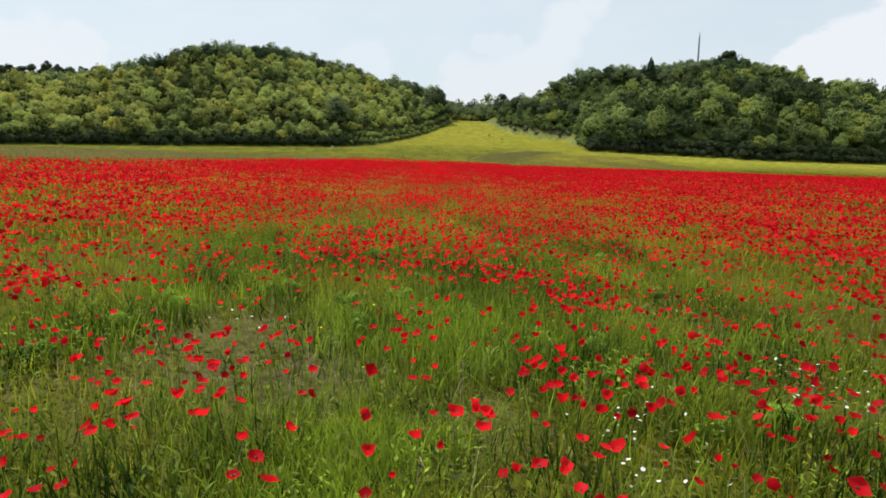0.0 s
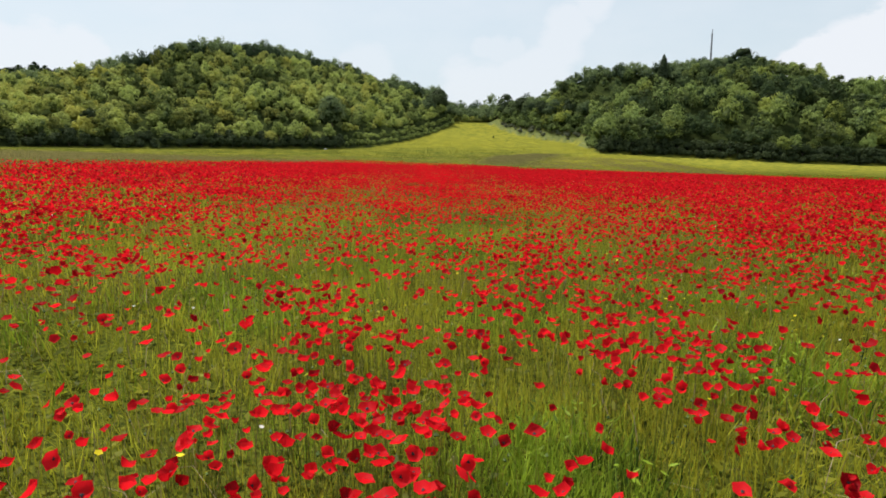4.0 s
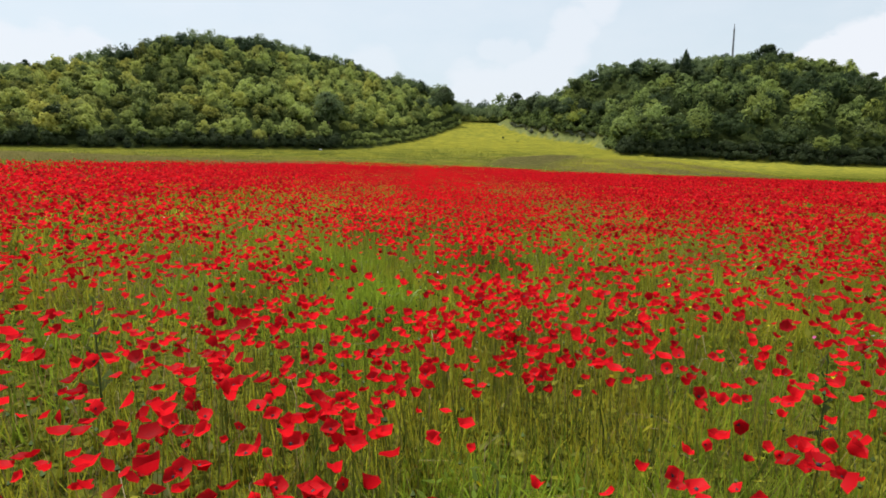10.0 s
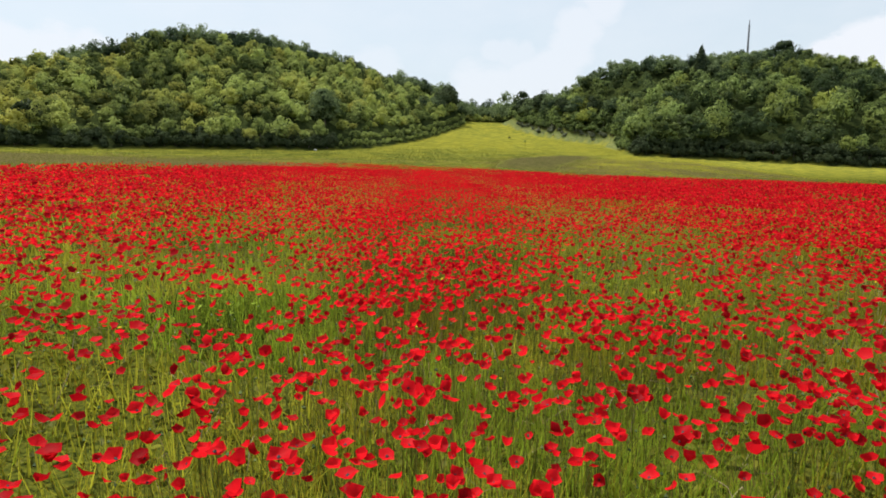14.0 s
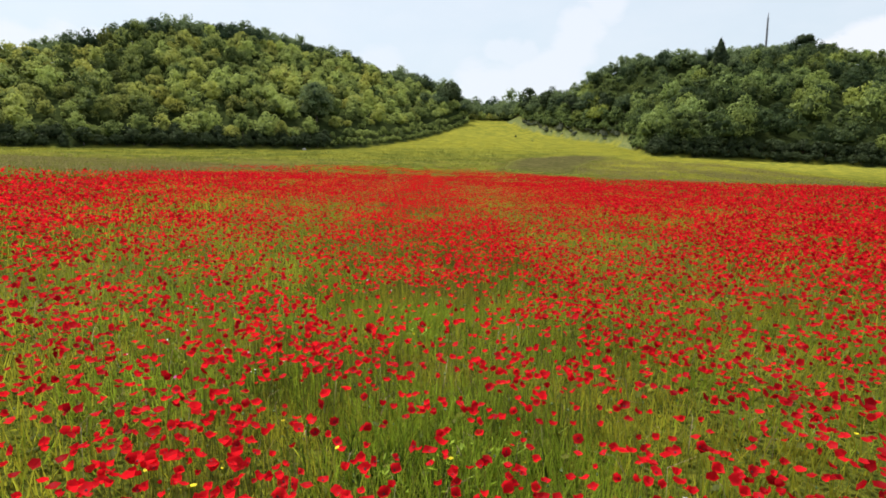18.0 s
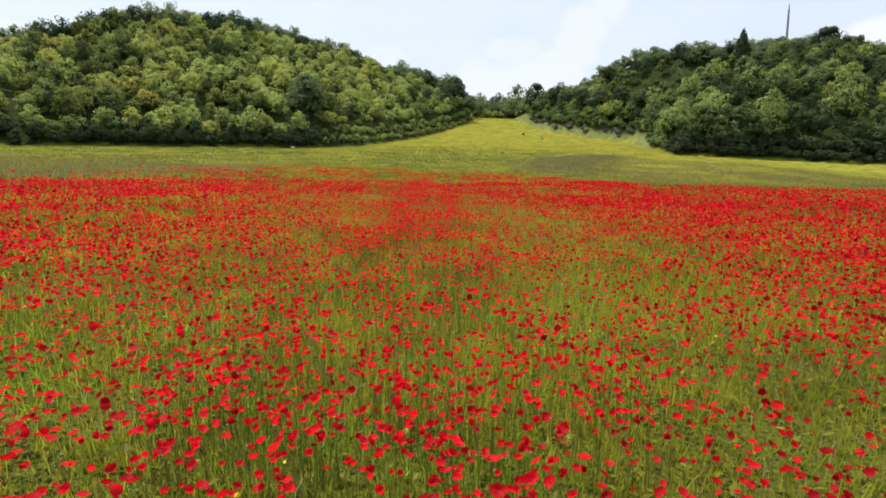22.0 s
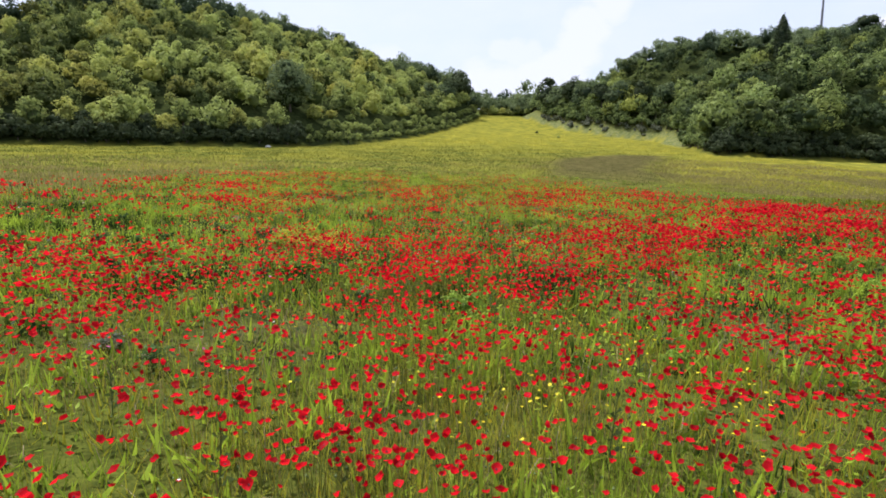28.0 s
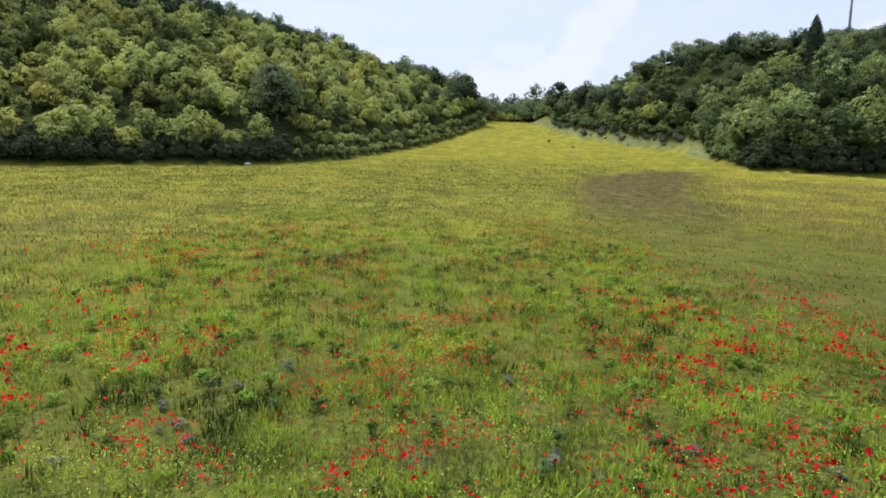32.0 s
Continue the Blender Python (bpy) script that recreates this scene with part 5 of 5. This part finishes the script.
def weed_bushes():
    """Rounded leafy weeds standing out of the low growth, some in yellow flower."""
    g = np.random.default_rng(12)

    def shape(seed, tall, wide, leaves, size, mat):
        q = np.random.default_rng(seed)
        lobes = [(0, 0, tall * 0.5, wide * 0.3, tall * 0.36)]
        for _ in range(9):
            a, r, z = q.uniform(0, 6.28), wide * 0.5 * math.sqrt(q.uniform(0.05, 0.7)), tall * q.uniform(0.2, 0.8)
            s = wide * q.uniform(0.13, 0.2)
            lobes.append((r * math.cos(a), r * math.sin(a), z, s, s * q.uniform(0.9, 1.5)))
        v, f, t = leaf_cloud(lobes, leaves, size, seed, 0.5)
        # painted sunlit tops and inner shade carried over, lifted to at least 0.3
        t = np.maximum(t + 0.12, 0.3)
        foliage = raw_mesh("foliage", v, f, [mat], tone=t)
        parts, V, Fc, n = [], [], [], 0
        for k in range(5):
            a = k * 1.257 + q.uniform(-0.3, 0.3)
            parts.append(tapered([(0, 0, -0.05), (0.12 * wide * math.cos(a), 0.12 * wide * math.sin(a), tall * 0.4), (0.28 * wide * math.cos(a), 0.28 * wide * math.sin(a), tall * 0.85)], [0.012, 0.009, 0.004], 4))
        for v2, f2 in parts:
            V.append(v2), Fc.append(f2 + n)
            n += len(v2)
        stalk = raw_mesh("stalk", np.concatenate(V), np.concatenate(Fc), [M_STALK], tone=np.full(n, 0.5))
        top = v[: leaves * 3: 9]
        top = top[top[:, 2] > tall * 0.45] + [0, 0, 0.03]
        d = 0.013
        bv = (top[:, None] + np.array([(d, 0, 0), (-d * 0.5, d * 0.87, 0), (-d * 0.5, -d * 0.87, 0), (0, 0, d)])[None]).reshape(-1, 3)
        bf = (np.array([(0, 1, 3), (1, 2, 3), (2, 0, 3)])[None] + (np.arange(len(top)) * 4)[:, None, None]).reshape(-1, 3)
        return foliage, stalk, raw_mesh("blossoms", bv, bf, [M_YELLOW], tone=np.full(len(bv), 0.5)), (v, f, t, mat)

    green = [shape(200 + k, 0.55 + 0.1 * k, 0.75 - 0.06 * k, 480, 0.042, M_BUSH) for k in range(4)]
    dark = [shape(210 + k, 0.6 + 0.15 * k, 0.6, 420, 0.040, M_DARKWEED) for k in range(3)]
    grey = [shape(215 + k, 0.45 + 0.1 * k, 0.7, 380, 0.036, M_GREYWEED) for k in range(2)]
    gold = [shape(220 + k, 0.6 + 0.1 * k, 0.8, 420, 0.034, M_MUSTARD) for k in range(2)]

    def bush(kinds, x, y, s, flowers, label, group):
        foliage, stalk, blossoms, _ = kinds[int(g.integers(len(kinds)))]
        root = tagged(new("weed_bush"), label, "weed", group)
        root.matrix_basis = Matrix.Translation((x, y, float(land(x, y)))) @ Matrix.Rotation(g.uniform(0, 6.28), 4, "Z") @ Matrix.Diagonal((s, s, s * g.uniform(0.55, 0.9), 1))
        leafage = new("foliage", foliage)
        leafage.parent = root
        o = new("stalk", stalk)
        o.parent = root
        if flowers:
            o = new("blossoms", blossoms)
            o.parent = leafage
            o["label"] = "tiny yellow blossoms"

    weedy = lambda x, y: np.clip((vnoise(x, y, 4, 31) - 0.15) * 2.2, 0, 1) * (1 - bare(x, y)) * np.clip((y - 134) / 14, 0, 1)
    sorts = ((green, 0.5, 1.1, "bushy bright green weed rising among the poppies", "green weeds"), (dark, 0.45, 0.95, "dark green leafy weed among the poppies", "dark weeds"),
             (grey, 0.4, 0.8, "low grey-green weed with soft leaves among the poppies", "grey weeds"))

    def sort_at(x, y):
        k = vnoise(x, y, 2.5, 47) + g.normal(0, 0.16, np.shape(x))
        return np.where(k > 0.5, 0, np.where(k > 0.27, 1, 2))

    x, y = band(230, 0, 7, 140, 176, weedy)
    for px, py, k in zip(x, y, sort_at(x, y)):
        kinds, lo, hi, label, group = sorts[k]
        bush(kinds, px, py, g.uniform(lo, hi), False, label, group)
    x, y = band(620, 5, 16, 138, 205, weedy)
    which = sort_at(x, y)
    for k, (kinds, lo, hi, label, group) in enumerate(sorts):
        q = which == k
        n = int(q.sum())
        v, f, t, mat = kinds[0][3]
        sc = g.uniform(lo, hi, n)
        scatter("weeds", v, f, np.stack([x[q], y[q], land(x[q], y[q])], 1), turns(n, 0.1, np.stack([sc, sc, sc * 0.75], 1)), [mat], None, g.normal(0, 0.15, n), label.replace("weed", "weeds", 1), "weeds", t)
    for kinds, px, py, size, label, group in ((green, 7.0, 136.8, 0.7, sorts[0][3], sorts[0][4]), (green, 7.4, 136.2, 0.8, sorts[0][3], sorts[0][4]), (dark, 7.2, 135.3, 0.75, sorts[1][3], sorts[1][4]),
                                              (dark, 8.0, 136.4, 0.6, sorts[1][3], sorts[1][4]), (grey, 7.7, 134.6, 0.6, sorts[2][3], sorts[2][4]), (dark, 8.3, 133.6, 0.6, sorts[1][3], sorts[1][4]),
                                              (green, 5.3, 112.6, 0.5, sorts[0][3], sorts[0][4]), (green, 5.6, 113.0, 0.45, sorts[0][3], sorts[0][4]), (dark, 4.2, 104.0, 0.5, sorts[1][3], sorts[1][4]),
                                              (green, 1.4, 81.8, 0.55, sorts[0][3], sorts[0][4]), (dark, 1.7, 81.3, 0.5, sorts[1][3], sorts[1][4])):
        bush(kinds, px, py, size, False, label, group)
    x, y = band(46, 0, 4.2, 2, 17, lambda x, y: 1 - bare(x, y))
    for px, py in zip(x, y):
        bush(green, px, py, g.uniform(0.45, 0.75), False, "low leafy green weed among grass and poppies", "green weeds")
    for cx, cy, r, m in ((2.5, 150.0, 0.9, 16), (3.4, 148.4, 0.6, 6), (-0.8, 161.2, 0.9, 8), (4.2, 147.0, 0.5, 3), (6.8, 174, 1.0, 7), (9.5, 150.5, 0.5, 3), (14.5, 163, 0.8, 5), (-3, 172, 1.0, 6), (12, 181, 1.2, 6),
                         (8.5, 162, 0.5, 3), (11.5, 158, 0.5, 3), (1.8, 60.4, 0.5, 3), (1.1, 16.0, 0.25, 2)):
        for _ in range(m):
            bush(gold, g.normal(cx, r * 0.8), g.normal(cy, r), g.uniform(0.6, 1.05), True, "yellow-green mustard bush covered in tiny yellow flowers", "mustard bushes")


weed_bushes()


def petal_mesh(seed):
    """One crinkled poppy petal with thickness."""
    g = np.random.default_rng(seed)
    bm = bmesh.new()
    rows = []
    for r, wd in ((0.05, 0.12), (0.22, 0.62), (0.40, 0.92), (0.52, 0.80)):
        line = []
        for k in range(5):
            a = (k / 4 - 0.5) * 2 * wd
            rr = r * (1 + (0.06 * g.normal() if r > 0.4 else 0))
            line.append(bm.verts.new((rr * math.cos(a), rr * math.sin(a), 0.06 + 0.62 * r ** 1.4 + (0.05 * g.normal() if r > 0.3 else 0))))
        rows.append(line)
    for a, b in zip(rows, rows[1:]):
        for k in range(4):
            bm.faces.new((a[k], a[k + 1], b[k + 1], b[k]))
    me = bpy.data.meshes.new("petal")
    bm.to_mesh(me)
    bm.free()
    me.materials.append(M_PETAL)
    at = me.attributes.new("tone", "FLOAT", "POINT")
    at.data.foreach_set("value", np.full(len(me.vertices), 0.35 + 0.1 * (seed % 4), np.float32))
    me.polygons.foreach_set("use_smooth", np.ones(len(me.polygons), bool))
    return me


def single_poppies():
    petals = [petal_mesh(k) for k in range(6)]
    v, f = tapered([(0, 0, 0.02), (0, 0, 0.10), (0, 0, 0.17), (0, 0, 0.19)], [0.05, 0.09, 0.10, 0.02], 7)
    eye = raw_mesh("seed_pod", v, f, [M_EYE], tone=np.zeros(len(v)))
    v, f = tapered([(0.02, 0.03, -7.3), (0.16, 0.1, -4.5), (0.05, 0.03, -1.5), (0, 0, 0.04)], [0.045, 0.04, 0.035, 0.04], 5)
    stem = raw_mesh("stem", v, f, [M_STEM], tone=np.full(len(v), 0.5))
    proto = tagged(new("poppy"), "single open red poppy with four crinkled petals on a thin stem", "poppy", "single poppies")
    for k in range(4):
        o = new("petal", petals[k])
        o.parent = proto
        o.matrix_basis = pose(0, 0, 0.02 * (k % 2), 0, 0, 90 * k + 10)
    for key, me in (("seed_pod", eye), ("stem", stem)):
        o = new(key, me)
        o.parent = proto
    y = np.linspace(3.2, 176, 190) + rng.uniform(-0.4, 0.4, 190)
    x = way_x(y) + 0.03 * np.clip(y, 0, 20) + rng.uniform(-2.4, 2.4, 190)
    for i in range(190):
        s = float(rng.uniform(0.065, 0.095))
        m = Matrix.Translation((x[i], y[i], float(land(x[i], y[i])) + 7.25 * s)) @ Euler((rng.normal(0, 0.12), rng.normal(0, 0.12), rng.uniform(0, 6.28))).to_matrix().to_4x4() @ Matrix.Scale(s, 4)
        if i == 0:
            proto.matrix_basis = m
        else:
            q = copy_thing(proto, m)
            q.matrix_basis = m


single_poppies()


def arching_plants():
    """Single broad-bladed plants, each with a stem and long pale leaves that arch over."""
    g = np.random.default_rng(41)

    def leaf_mesh(length, width, droop):
        bm = bmesh.new()
        rows = []
        for k in range(6):
            q = k / 5
            out, up = length * (0.75 * q), length * (0.95 * q - droop * q * q)
            w = width * math.sin(math.pi * (0.12 + 0.86 * q)) ** 0.8
            rows.append([bm.verts.new((out, -w, up + 0.25 * w)), bm.verts.new((out, 0, up)), bm.verts.new((out, w, up + 0.25 * w))])
        for a, b in zip(rows, rows[1:]):
            for k in range(2):
                bm.faces.new((a[k], a[k + 1], b[k + 1], b[k]))
        me = bpy.data.meshes.new("leaf")
        bm.to_mesh(me)
        bm.free()
        me.materials.append(M_BROAD)
        me.attributes.new("tone", "FLOAT", "POINT").data.foreach_set("value", np.full(len(me.vertices), g.uniform(0.3, 0.8), np.float32))
        me.polygons.foreach_set("use_smooth", np.ones(len(me.polygons), bool))
        return me

    leaves = [leaf_mesh(g.uniform(0.22, 0.40), g.uniform(0.010, 0.018), g.uniform(0.55, 1.0)) for _ in range(7)]
    v, f = tapered([(0, 0, -0.03), (0.01, 0, 0.15), (0.0, 0.01, 0.36)], [0.007, 0.006, 0.003], 5)
    stem = raw_mesh("stem", v, f, [M_STEM], tone=np.full(len(v), 0.5))
    for cx, cy, m, r in ((1.3, 15.2, 6, 0.3), (1.7, 15.4, 5, 0.3), (0.8, 15.3, 5, 0.3), (2.5, 15.4, 2, 0.15), (2.8, 51.8, 3, 0.1), (4.1, 34.2, 2, 0.1), (0.5, 7.0, 4, 0.6), (1.5, 6.2, 3, 0.3), (0.8, 164.3, 3, 0.3),
                         (1.5, 81.4, 4, 0.4), (5.3, 112.7, 3, 0.3), (7.3, 136.0, 4, 0.5), (1.9, 21.9, 3, 0.4)):
        for _ in range(m):
            x, y = g.normal(cx, r), g.normal(cy, r)
            root = tagged(new("broad_leaved_plant"), "broad-bladed green plant with long pale arching leaves", "plant", "arching plants")
            root.matrix_basis = Matrix.Translation((x, y, float(land(x, y)))) @ Matrix.Rotation(g.uniform(0, 6.28), 4, "Z") @ Matrix.Scale(g.uniform(0.5, 0.85), 4)
            o = new("stem", stem)
            o.parent = root
            for k in range(7):
                o = new("leaf", leaves[int(g.integers(7))])
                o.parent = root
                o.matrix_basis = pose(0, 0, 0.03 + 0.035 * k, 0, g.uniform(-12, 12), 137 * k + g.uniform(-20, 20))


arching_plants()


def stone(x, y, s):
    bm = bmesh.new()
    bmesh.ops.create_icosphere(bm, subdivisions=2, radius=s)
    for vv in bm.verts:
        vv.co *= 1 + 0.35 * (noise.noise(vv.co * 2.3 / s) )
        vv.co.z = max(vv.co.z * 0.7, -0.3 * s)
    me = bpy.data.meshes.new("boulder")
    bm.to_mesh(me)
    bm.free()
    me.materials.append(M_STONE)
    o = tagged(new("boulder", me), "small pale stone lying at the foot of the trees", "stone")
    o.location = (x, y, float(land(x, y)) + 0.25 * s)


stone(-31, 285.5, 0.7)
